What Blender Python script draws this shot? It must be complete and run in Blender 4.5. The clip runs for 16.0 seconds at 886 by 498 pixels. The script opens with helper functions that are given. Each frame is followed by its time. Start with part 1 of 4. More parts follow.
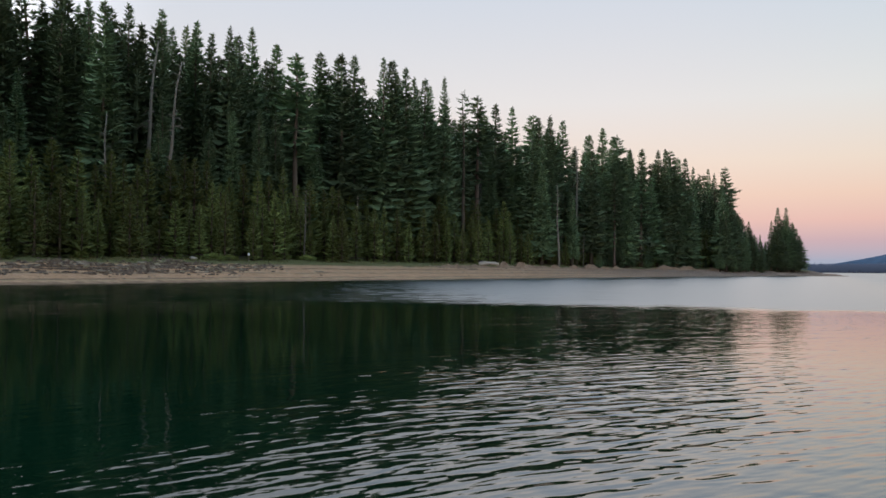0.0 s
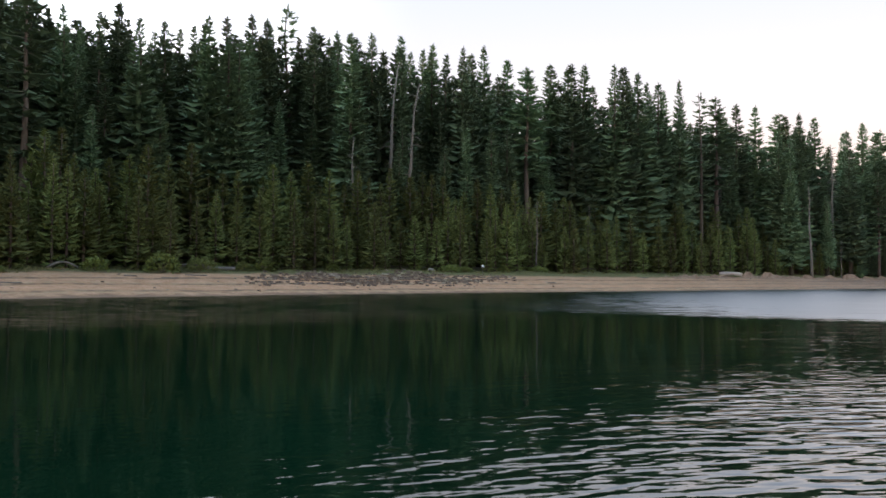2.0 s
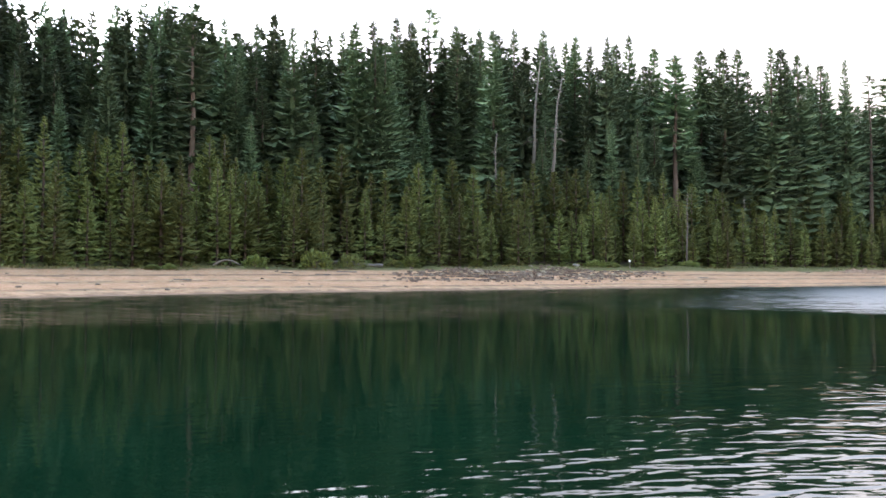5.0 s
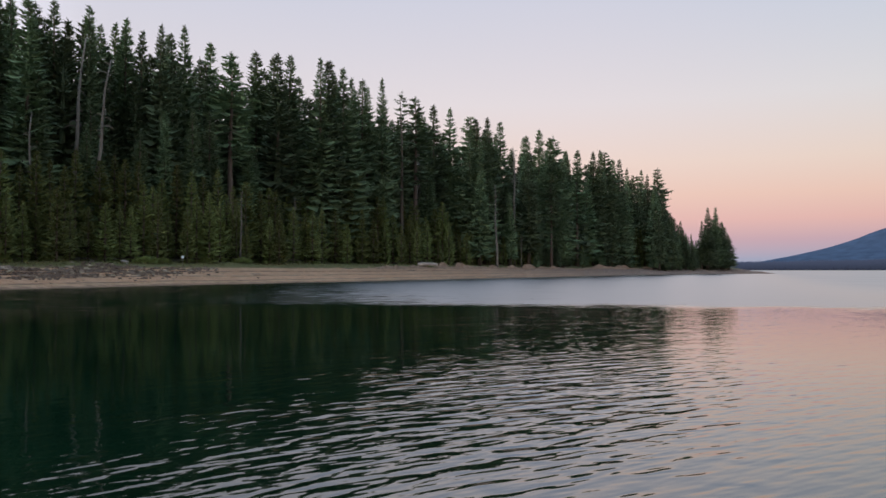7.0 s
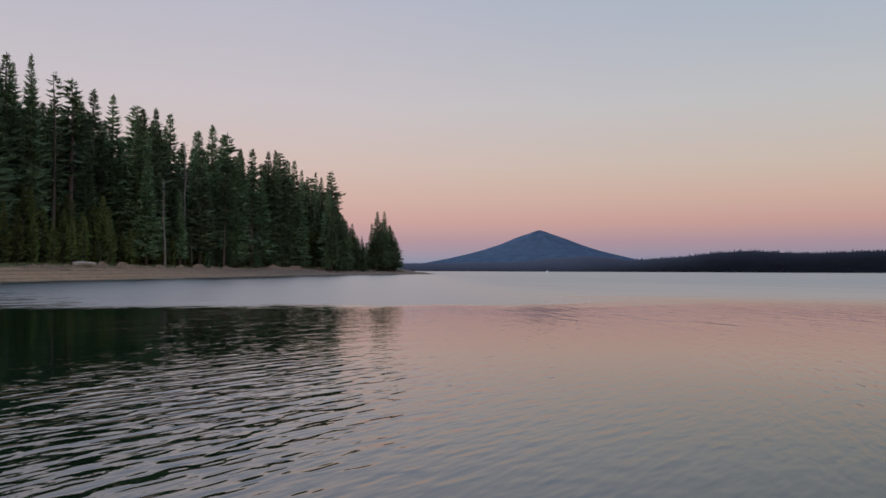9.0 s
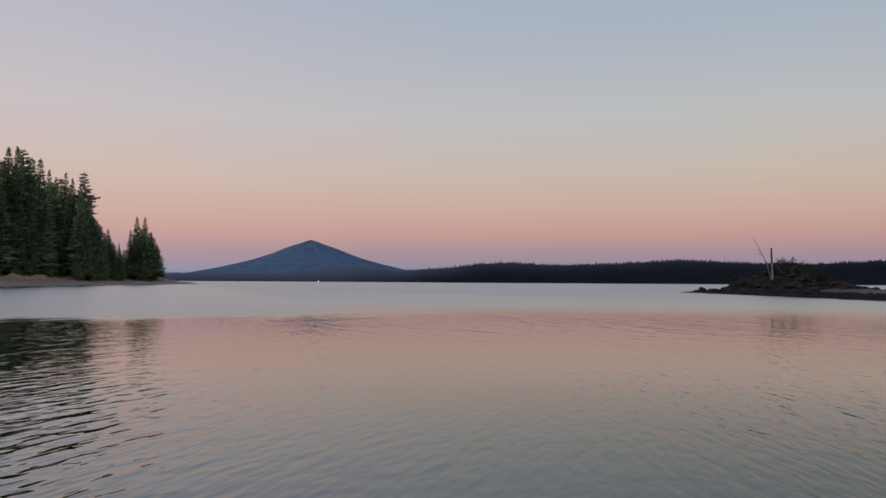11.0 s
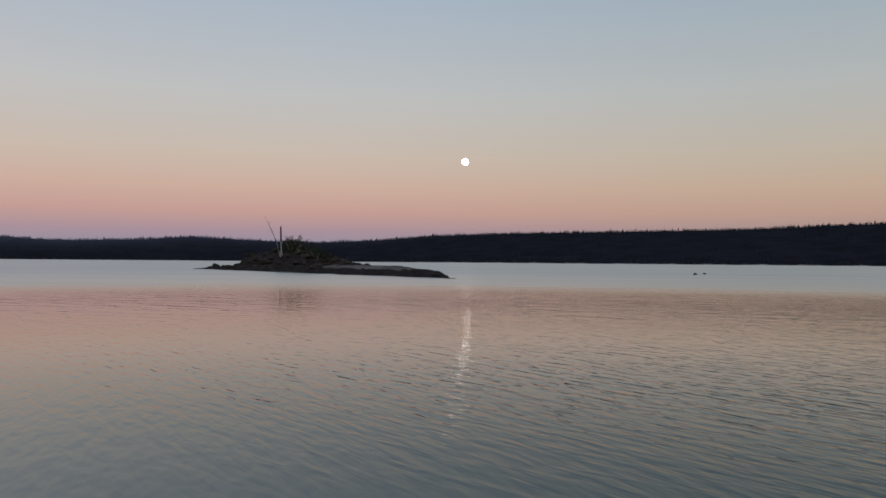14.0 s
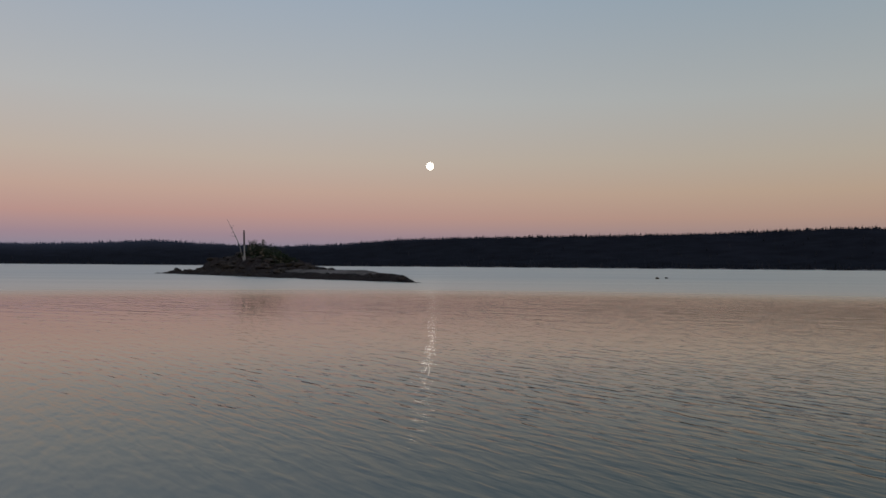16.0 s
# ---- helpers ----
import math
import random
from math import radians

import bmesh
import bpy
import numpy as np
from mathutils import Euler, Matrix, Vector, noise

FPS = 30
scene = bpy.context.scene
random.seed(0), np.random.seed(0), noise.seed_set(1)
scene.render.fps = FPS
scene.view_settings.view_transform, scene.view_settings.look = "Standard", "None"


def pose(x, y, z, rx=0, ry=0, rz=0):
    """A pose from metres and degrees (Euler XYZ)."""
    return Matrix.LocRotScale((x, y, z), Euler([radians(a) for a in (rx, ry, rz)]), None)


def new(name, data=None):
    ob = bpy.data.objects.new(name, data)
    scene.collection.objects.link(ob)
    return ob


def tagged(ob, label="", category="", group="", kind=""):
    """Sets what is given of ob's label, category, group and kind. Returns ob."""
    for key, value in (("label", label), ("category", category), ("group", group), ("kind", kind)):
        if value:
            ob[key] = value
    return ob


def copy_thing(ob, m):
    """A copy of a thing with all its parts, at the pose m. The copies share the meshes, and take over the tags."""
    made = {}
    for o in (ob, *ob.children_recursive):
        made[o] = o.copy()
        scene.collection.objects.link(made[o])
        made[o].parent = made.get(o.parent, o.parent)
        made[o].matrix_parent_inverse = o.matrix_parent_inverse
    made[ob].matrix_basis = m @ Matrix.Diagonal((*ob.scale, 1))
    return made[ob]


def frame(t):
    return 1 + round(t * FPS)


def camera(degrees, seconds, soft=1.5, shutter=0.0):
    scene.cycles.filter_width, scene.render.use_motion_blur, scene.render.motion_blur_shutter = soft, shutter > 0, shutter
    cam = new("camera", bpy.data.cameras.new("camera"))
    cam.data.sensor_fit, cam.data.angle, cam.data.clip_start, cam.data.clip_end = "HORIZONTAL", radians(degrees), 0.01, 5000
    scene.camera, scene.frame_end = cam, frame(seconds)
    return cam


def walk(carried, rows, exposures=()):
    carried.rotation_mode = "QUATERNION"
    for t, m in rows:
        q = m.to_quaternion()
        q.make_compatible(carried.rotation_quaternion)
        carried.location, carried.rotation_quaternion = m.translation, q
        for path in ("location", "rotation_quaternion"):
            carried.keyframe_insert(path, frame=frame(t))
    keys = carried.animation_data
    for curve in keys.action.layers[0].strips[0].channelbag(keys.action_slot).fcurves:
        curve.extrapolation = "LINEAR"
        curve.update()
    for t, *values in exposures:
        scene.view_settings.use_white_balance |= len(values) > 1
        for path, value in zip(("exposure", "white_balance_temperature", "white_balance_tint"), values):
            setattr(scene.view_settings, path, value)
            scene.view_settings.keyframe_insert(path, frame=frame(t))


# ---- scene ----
EYE = 2.2
# seconds, yaw, pitch, roll
TURNS = (
    (0.0, -0.00, 1.41, -0.53),
    (0.5, 5.19, 2.06, -0.37),
    (1.0, 9.02, 2.19, -0.40),
    (1.5, 12.48, 2.15, -0.24),
    (2.0, 16.57, 2.07, -0.37),
    (2.5, 20.44, 1.93, -0.34),
    (3.0, 24.78, 1.88, -0.65),
    (3.2, 25.97, 1.83, -0.72),
    (3.7, 28.40, 1.80, -0.70),
    (4.2, 29.80, 1.80, -0.50),
    (4.7, 28.80, 1.75, -0.30),
    (5.3, 22.30, 1.70, 0.05),
    (5.5, 17.49, 1.66, 0.11),
    (6.0, 10.28, 1.58, -0.07),
    (6.5, 3.81, 1.66, -0.05),
    (7.0, -4.38, 1.50, 0.03),
    (7.5, -10.96, 1.46, -0.11),
    (8.0, -17.56, 1.48, -0.15),
    (8.5, -22.67, 1.57, -0.31),
    (8.7, -24.85, 1.54, -0.23),
    (9.25, -29.40, 1.65, -0.20),
    (9.8, -32.60, 1.90, -0.15),
    (10.3, -35.20, 2.15, -0.12),
    (10.8, -39.99, 2.34, -0.13),
    (11.0, -43.87, 2.36, -0.33),
    (11.2, -49.29, 2.24, -0.34),
    (11.3, -52.04, 2.44, -0.34),
    (11.4, -54.88, 2.35, 0.12),
    (11.5, -57.34, 2.22, 0.16),
    (11.6, -59.38, 2.02, 0.16),
    (12.0, -63.47, 0.60, -0.21),
    (12.5, -67.94, 0.44, -0.54),
    (13.0, -71.55, 0.61, -0.44),
    (13.5, -74.63, 0.78, -0.45),
    (14.0, -77.81, 0.90, -0.44),
    (14.5, -79.93, 1.03, -0.42),
    (15.0, -80.86, 1.16, -0.41),
    (15.5, -81.25, 1.19, -0.29),
    (16.0, -80.33, 1.23, -0.44),
)
# seconds, stops, kelvin, tint
EXPOSURES = (
    (0, 0.42, 6500, 2), (0.5, 0.34, 6500, 3), (1.0, 0.5, 6500, 4), (1.5, 0.74, 6500, 5), (2.0, 0.88, 6500, 7), (2.5, 1.1, 6500, 9), (3.0, 1.52, 6500, 10),
    (5.5, 1.95, 6500, 10), (6.0, 1.25, 6500, 10), (6.5, 0.58, 6500, 9), (7.0, 0.3, 6500, 10), (8.0, 0.17, 6500, 12), (8.5, -0.07, 6500, 12),
    (11.0, -0.12, 6550, 11), (14.5, -0.07, 6550, 10), (15.2, -0.25, 6550, 10), (16.0, -0.3, 6550, 10))
cam = camera(58.17, 16.0, soft=1.6)
walk(cam, [(t, pose(0, 0, EYE, 90 + pitch, roll, yaw)) for t, yaw, pitch, roll in TURNS], EXPOSURES)


# ---- sky and light: just after sunset, the rising moon opposite the glow ----
def nodes_of(owner):
    owner.use_nodes = True
    owner.node_tree.nodes.clear()
    return owner.node_tree.nodes, owner.node_tree.links


def srgb(r, g, b):
    return tuple(((c / 255 + 0.055) / 1.055) ** 2.4 if c > 10 else c / 255 / 12.92 for c in (r, g, b))


def calc(N, L, op, *vals, clamp=False):
    n = N.new("ShaderNodeMath")
    n.operation, n.use_clamp = op, clamp
    for i, v in enumerate(vals):
        if isinstance(v, (int, float)):
            n.inputs[i].default_value = v
        else:
            L.new(v, n.inputs[i])
    return n.outputs[0]


def smooth(N, L, value, lo, hi, a=0.0, b=1.0):
    n = N.new("ShaderNodeMapRange")
    n.interpolation_type = "SMOOTHSTEP"
    L.new(value, n.inputs[0])
    for i, v in enumerate((lo, hi, a, b)):
        n.inputs[i + 1].default_value = v
    return n.outputs[0]


def ramp(N, L, fac, stops):
    n = N.new("ShaderNodeValToRGB")
    e = n.color_ramp.elements
    while len(e) < len(stops):
        e.new(0.5)
    for el, (p, c) in zip(e, stops):
        el.position, el.color = p, (*c, 1)
    L.new(fac, n.inputs[0])
    return n.outputs[0]


def mixed(N, L, fac, a, b, how="MIX"):
    n = N.new("ShaderNodeMix")
    n.data_type, n.blend_type = "RGBA", how
    for i, v in ((0, fac), (6, a), (7, b)):
        if isinstance(v, (int, float)):
            n.inputs[i].default_value = v
        elif isinstance(v, tuple):
            n.inputs[i].default_value = (*v, 1)
        else:
            L.new(v, n.inputs[i])
    return n.outputs[2]


MOON_AZ, MOON_EL = 79.35, 7.15
world = bpy.data.worlds.new("dusk_sky")
scene.world = world
N, L = nodes_of(world)
coord = N.new("ShaderNodeTexCoord")
split = N.new("ShaderNodeSeparateXYZ")
L.new(coord.outputs["Generated"], split.inputs[0])
height = calc(N, L, "SQRT", calc(N, L, "MAXIMUM", split.outputs[2], 0.0))
# earth's shadow, the pink belt, cream, grey-blue, blue
east = ramp(N, L, height, [(0.0, srgb(126, 141, 165)), (0.11, srgb(136, 143, 165)), (0.19, srgb(171, 147, 158)), (0.245, srgb(200, 160, 152)),
                           (0.30, srgb(208, 177, 162)), (0.36, srgb(205, 190, 177)), (0.45, srgb(194, 196, 196)), (0.59, srgb(165, 183, 202)), (0.75, srgb(145, 169, 198)), (1.0, srgb(128, 155, 195))])
south = ramp(N, L, height, [(0.0, srgb(124, 138, 154)), (0.11, srgb(134, 140, 152)), (0.19, srgb(166, 145, 144)), (0.245, srgb(191, 159, 143)),
                            (0.30, srgb(197, 173, 152)), (0.36, srgb(193, 182, 167)), (0.45, srgb(182, 186, 185)), (0.59, srgb(152, 173, 189)), (0.75, srgb(138, 162, 188)), (1.0, srgb(128, 155, 195))])
north = ramp(N, L, height, [(0.0, srgb(148, 155, 177)), (0.11, srgb(155, 156, 175)), (0.19, srgb(188, 157, 164)), (0.245, srgb(211, 171, 166)),
                            (0.30, srgb(217, 184, 172)), (0.36, srgb(217, 195, 186)), (0.45, srgb(208, 200, 203)), (0.59, srgb(186, 189, 204)), (0.75, srgb(156, 174, 202)), (1.0, srgb(128, 155, 195))])
west = ramp(N, L, height, [(0.0, srgb(255, 190, 130)), (0.25, srgb(255, 215, 170)), (0.45, srgb(225, 222, 218)), (0.65, srgb(180, 195, 215)), (1.0, srgb(128, 155, 195))])
glow = radians(MOON_AZ - 180)
toward = calc(N, L, "ADD", calc(N, L, "MULTIPLY", split.outputs[0], math.sin(glow)), calc(N, L, "MULTIPLY", split.outputs[1], math.cos(glow)))
side = smooth(N, L, toward, 0.12, 1.0)
southward = calc(N, L, "ADD", calc(N, L, "MULTIPLY", split.outputs[0], math.sin(radians(150))), calc(N, L, "MULTIPLY", split.outputs[1], math.cos(radians(150))))
belt = mixed(N, L, smooth(N, L, southward, 0.1, 0.8), mixed(N, L, smooth(N, L, toward, -1.0, -0.35), east, north), south)
sky = mixed(N, L, side, belt, west)
bg = N.new("ShaderNodeBackground")
L.new(sky, bg.inputs[0])
L.new(calc(N, L, "ADD", 1.0, calc(N, L, "MULTIPLY", side, 5.5)), bg.inputs[1])
out = N.new("ShaderNodeOutputWorld")
L.new(bg.outputs[0], out.inputs[0])


# ---- materials ----
def surface(name, stops, scale=4.0, detail=6.0, rough=0.85, bump=0.3, bump_scale=None, per_object=0.0, islands=0.0, spec=0.3, stretch=(1, 1, 1)):
    """A rough natural surface: colours over a fine and a coarse noise, relief, and a shift of value from piece to piece."""
    m = bpy.data.materials.new(name)
    N, L = nodes_of(m)
    co = N.new("ShaderNodeTexCoord")
    mp = N.new("ShaderNodeMapping")
    mp.inputs["Scale"].default_value = stretch
    L.new(co.outputs["Object"], mp.inputs[0])
    fine, coarse = N.new("ShaderNodeTexNoise"), N.new("ShaderNodeTexNoise")
    for n, s in ((fine, scale), (coarse, scale * 0.13)):
        L.new(mp.outputs[0], n.inputs["Vector"])
        n.inputs["Scale"].default_value, n.inputs["Detail"].default_value, n.inputs["Roughness"].default_value = s, detail, 0.62
    both = calc(N, L, "ADD", calc(N, L, "MULTIPLY", fine.outputs[0], 0.55), calc(N, L, "MULTIPLY", coarse.outputs[0], 0.45))
    col = ramp(N, L, both, stops)
    if per_object or islands:
        info, geo = N.new("ShaderNodeObjectInfo"), N.new("ShaderNodeNewGeometry")
        hsv = N.new("ShaderNodeHueSaturation")
        v = calc(N, L, "ADD", 1.0 - per_object / 2 - islands / 2, calc(N, L, "ADD", calc(N, L, "MULTIPLY", info.outputs["Random"], per_object), calc(N, L, "MULTIPLY", geo.outputs["Random Per Island"], islands)))
        L.new(v, hsv.inputs["Value"])
        L.new(calc(N, L, "ADD", 0.477, calc(N, L, "MULTIPLY", info.outputs["Random"], 0.034)), hsv.inputs["Hue"])
        L.new(col, hsv.inputs["Color"])
        col = hsv.outputs[0]
    bsdf = N.new("ShaderNodeBsdfPrincipled")
    L.new(col, bsdf.inputs["Base Color"])
    bsdf.inputs["Roughness"].default_value, bsdf.inputs["Specular IOR Level"].default_value = rough, spec
    if bump:
        b = N.new("ShaderNodeBump")
        b.inputs["Strength"].default_value, b.inputs["Distance"].default_value = bump, 0.15
        L.new(both, b.inputs["Height"])
        L.new(b.outputs[0], bsdf.inputs["Normal"])
    o = N.new("ShaderNodeOutputMaterial")
    L.new(bsdf.outputs[0], o.inputs[0])
    return m


FIR = surface("fir_needles", [(0.3, (0.082, 0.119, 0.062)), (0.5, (0.126, 0.171, 0.085)), (0.7, (0.176, 0.223, 0.104))], 0.6, 3, 0.75, 0, per_object=0.85, islands=0.4, spec=0.2)
PINE = surface("pine_needles", [(0.3, (0.104, 0.126, 0.040)), (0.5, (0.160, 0.184, 0.058)), (0.7, (0.218, 0.240, 0.080))], 0.6, 3, 0.75, 0, per_object=0.75, islands=0.4, spec=0.2)
SHRUB = surface("shrub_leaves", [(0.3, (0.10, 0.135, 0.035)), (0.5, (0.155, 0.20, 0.048)), (0.7, (0.21, 0.25, 0.07))], 2, 3, 0.6, 0, per_object=0.5, islands=0.8, spec=0.3)
BARK = surface("bark", [(0.3, (0.06, 0.045, 0.035)), (0.5, (0.13, 0.095, 0.07)), (0.7, (0.21, 0.16, 0.12))], 5, 6, 0.95, 0.8, per_object=0.4, stretch=(1, 1, 0.15))
PALEBARK = surface("pine_bark", [(0.3, (0.10, 0.07, 0.05)), (0.5, (0.19, 0.135, 0.10)), (0.7, (0.28, 0.21, 0.165))], 5, 6, 0.95, 0.8, per_object=0.4, stretch=(1, 1, 0.15))
DEADWOOD = surface("dead_wood", [(0.3, (0.10, 0.084, 0.068)), (0.5, (0.18, 0.15, 0.12)), (0.7, (0.29, 0.25, 0.205))], 5, 6, 0.9, 0.6, per_object=0.3, stretch=(1, 1, 0.12))
ROCK = surface("rock", [(0.3, (0.115, 0.088, 0.060)), (0.5, (0.235, 0.182, 0.125)), (0.7, (0.38, 0.30, 0.215))], 3, 8, 0.9, 0.8, per_object=0.7)
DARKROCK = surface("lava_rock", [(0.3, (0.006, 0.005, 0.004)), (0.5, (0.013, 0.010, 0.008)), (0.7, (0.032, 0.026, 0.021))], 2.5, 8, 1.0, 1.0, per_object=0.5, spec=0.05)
ISLE_LEAF = surface("islet_leaves", [(0.3, (0.005, 0.007, 0.003)), (0.5, (0.009, 0.012, 0.005)), (0.7, (0.016, 0.019, 0.009))], 2, 3, 0.8, 0, per_object=0.5, islands=0.7, spec=0.1)
GRAVEL = surface("grey_gravel", [(0.3, (0.10, 0.09, 0.08)), (0.5, (0.17, 0.155, 0.14)), (0.7, (0.26, 0.24, 0.22))], 0.05, 6, 0.95, 0.3, spec=0.1)
WHITE_WOOD = surface("bleached_wood", [(0.3, (0.30, 0.235, 0.185)), (0.5, (0.44, 0.355, 0.285)), (0.7, (0.56, 0.47, 0.39))], 5, 6, 0.85, 0.6, stretch=(0.15, 1, 1))
WHITE = surface("white_paint", [(0.3, (0.7, 0.7, 0.68)), (0.7, (0.82, 0.82, 0.8))], 6, 4, 0.5, 0.1)


def land_material():
    """Pale beach sand with drift lines, dry grass above it, needle litter under the trees: by the height of the ground."""
    m = bpy.data.materials.new("shore_ground")
    N, L = nodes_of(m)
    geo = N.new("ShaderNodeNewGeometry")
    sep = N.new("ShaderNodeSeparateXYZ")
    L.new(geo.outputs["Position"], sep.inputs[0])

    def noise_at(scale, detail=8, rough=0.65):
        n = N.new("ShaderNodeTexNoise")
        L.new(geo.outputs["Position"], n.inputs["Vector"])
        n.inputs["Scale"].default_value, n.inputs["Detail"].default_value, n.inputs["Roughness"].default_value = scale, detail, rough
        return n.outputs[0]

    big, mid, fine = noise_at(0.06), noise_at(0.5), noise_at(4.0)
    z = calc(N, L, "ADD", sep.outputs[2], calc(N, L, "MULTIPLY", calc(N, L, "SUBTRACT", mid, 0.5), 0.9))
    sand = ramp(N, L, calc(N, L, "ADD", calc(N, L, "MULTIPLY", fine, 0.5), calc(N, L, "MULTIPLY", mid, 0.5)), [(0.3, (0.29, 0.155, 0.078)), (0.5, (0.48, 0.272, 0.148)), (0.68, (0.65, 0.40, 0.238))])
    drift = calc(N, L, "SINE", calc(N, L, "ADD", calc(N, L, "MULTIPLY", sep.outputs[2], 9.0), calc(N, L, "MULTIPLY", big, 6.0)))
    line = calc(N, L, "MULTIPLY", smooth(N, L, drift, 0.45, 0.9), smooth(N, L, mid, 0.40, 0.52))
    sand = mixed(N, L, calc(N, L, "MULTIPLY", line, 0.85), sand, (0.17, 0.115, 0.072))
    # dry yellow weed washed up in broken rows
    rows = calc(N, L, "SINE", calc(N, L, "ADD", calc(N, L, "MULTIPLY", sep.outputs[2], 6.3), calc(N, L, "MULTIPLY", big, 11.0)))
    weed = calc(N, L, "MULTIPLY", smooth(N, L, rows, 0.2, 0.8), smooth(N, L, noise_at(0.9), 0.42, 0.56))
    sand = mixed(N, L, calc(N, L, "MULTIPLY", weed, 0.45), sand, (0.42, 0.30, 0.17))
    # coarser-grained, darker and redder ground colour toward the point
    point_sand = ramp(N, L, noise_at(1.6), [(0.35, (0.13, 0.088, 0.066)), (0.5, (0.235, 0.16, 0.12)), (0.65, (0.37, 0.27, 0.21))])
    sand = mixed(N, L, smooth(N, L, sep.outputs[1], 150.0, 330.0, 0.0, 0.85), sand, point_sand)
    wet = smooth(N, L, z, 0.05, 0.4, 1.0, 0.0)
    sand = mixed(N, L, calc(N, L, "MULTIPLY", wet, 0.65), sand, (0.13, 0.095, 0.065))
    grass = ramp(N, L, fine, [(0.3, (0.09, 0.085, 0.032)), (0.5, (0.15, 0.145, 0.052)), (0.7, (0.22, 0.19, 0.09))])
    col = mixed(N, L, smooth(N, L, z, 2.45, 2.8), sand, grass)
    litter = ramp(N, L, fine, [(0.3, (0.05, 0.035, 0.022)), (0.6, (0.10, 0.07, 0.045)), (0.75, (0.09, 0.085, 0.04))])
    col = mixed(N, L, smooth(N, L, z, 3.6, 4.3), col, litter)
    bsdf = N.new("ShaderNodeBsdfPrincipled")
    L.new(col, bsdf.inputs["Base Color"])
    bsdf.inputs["Roughness"].default_value, bsdf.inputs["Specular IOR Level"].default_value = 0.92, 0.2
    b = N.new("ShaderNodeBump")
    b.inputs["Strength"].default_value, b.inputs["Distance"].default_value = 0.8, 0.25
    L.new(calc(N, L, "ADD", fine, mid), b.inputs["Height"])
    L.new(b.outputs[0], bsdf.inputs["Normal"])
    o = N.new("ShaderNodeOutputMaterial")
    L.new(bsdf.outputs[0], o.inputs[0])
    return m


def water_material():
    """Deep green lake water: glassy in the lee of the wooded shore, rippled in the open, ruffled by wind farther out."""
    m = bpy.data.materials.new("lake_water")
    N, L = nodes_of(m)
    geo = N.new("ShaderNodeNewGeometry")
    sep = N.new("ShaderNodeSeparateXYZ")
    L.new(geo.outputs["Position"], sep.inputs[0])
    x, y = sep.outputs[0], sep.outputs[1]

    def noise_at(scale, detail, stretch=(1, 1, 1), turn=0.0, rough=0.5, warp=0.0):
        mp = N.new("ShaderNodeMapping")
        mp.vector_type = "TEXTURE"
        mp.inputs["Rotation"].default_value = (0, 0, radians(turn))
        mp.inputs["Scale"].default_value = stretch
        L.new(geo.outputs["Position"], mp.inputs[0])
        n = N.new("ShaderNodeTexNoise")
        L.new(mp.outputs[0], n.inputs["Vector"])
        n.inputs["Scale"].default_value, n.inputs["Detail"].default_value, n.inputs["Roughness"].default_value, n.inputs["Distortion"].default_value = scale, detail, rough, warp
        return n.outputs[0]

    patch = calc(N, L, "SUBTRACT", noise_at(0.05, 3), 0.5)
    gust = calc(N, L, "SUBTRACT", noise_at(1.0, 2, (9.0, 2.6, 1), 12), 0.5)
    spark = calc(N, L, "SUBTRACT", noise_at(1.0, 2, (1.7, 0.55, 1), 10), 0.5)
    lap = calc(N, L, "SUBTRACT", noise_at(1.0, 3, (7.0, 2.6, 1), 5), 0.5)
    # open water lies past a line that runs out from the shore
    open_line = calc(N, L, "ADD", calc(N, L, "ADD", calc(N, L, "SUBTRACT", calc(N, L, "MULTIPLY", x, 1.5), calc(N, L, "MULTIPLY", y, 0.34)), calc(N, L, "MULTIPLY", patch, 5.0)), calc(N, L, "MULTIPLY", gust, 10.0))
    rippled = smooth(N, L, open_line, -13.0, 0.5)
    aside = calc(N, L, "SUBTRACT", x, calc(N, L, "MULTIPLY", y, 0.48))
    far_out = calc(N, L, "SQRT", calc(N, L, "ADD", calc(N, L, "MULTIPLY", x, x), calc(N, L, "MULTIPLY", y, y)))
    far_line = calc(N, L, "ADD", calc(N, L, "MAXIMUM", calc(N, L, "ADD", 34.5, calc(N, L, "MULTIPLY", far_out, 0.11)), calc(N, L, "ADD", y, calc(N, L, "MULTIPLY", x, 0.25))), calc(N, L, "ADD", calc(N, L, "ADD", calc(N, L, "MULTIPLY", patch, 9.0), calc(N, L, "MULTIPLY", spark, 9.0)), calc(N, L, "ADD", calc(N, L, "MULTIPLY", lap, 8.0), calc(N, L, "MULTIPLY", gust, smooth(N, L, x, 0.0, 60.0, 7.0, 24.0)))))
    lee_line = calc(N, L, "ADD", calc(N, L, "ADD", x, calc(N, L, "MULTIPLY", y, 0.2)), calc(N, L, "ADD", calc(N, L, "ADD", calc(N, L, "MULTIPLY", patch, 12.0), calc(N, L, "MULTIPLY", spark, 40.0)), calc(N, L, "MULTIPLY", gust, 20.0)))
    ruffled = calc(N, L, "MULTIPLY", smooth(N, L, far_line, 44.5, 55.0), calc(N, L, "MULTIPLY", smooth(N, L, lee_line, -10.0, 20.0), smooth(N, L, aside, 0.0, 40.0, 1.0, 0.3)))
    # crests lie across the wind, lower off to the side of the islet
    lee_side = smooth(N, L, aside, -4.0, 2.5, 1.0, 0.13)
    # the crests fan out, turning with the shore
    fan = smooth(N, L, x, -3.5, 2.5)
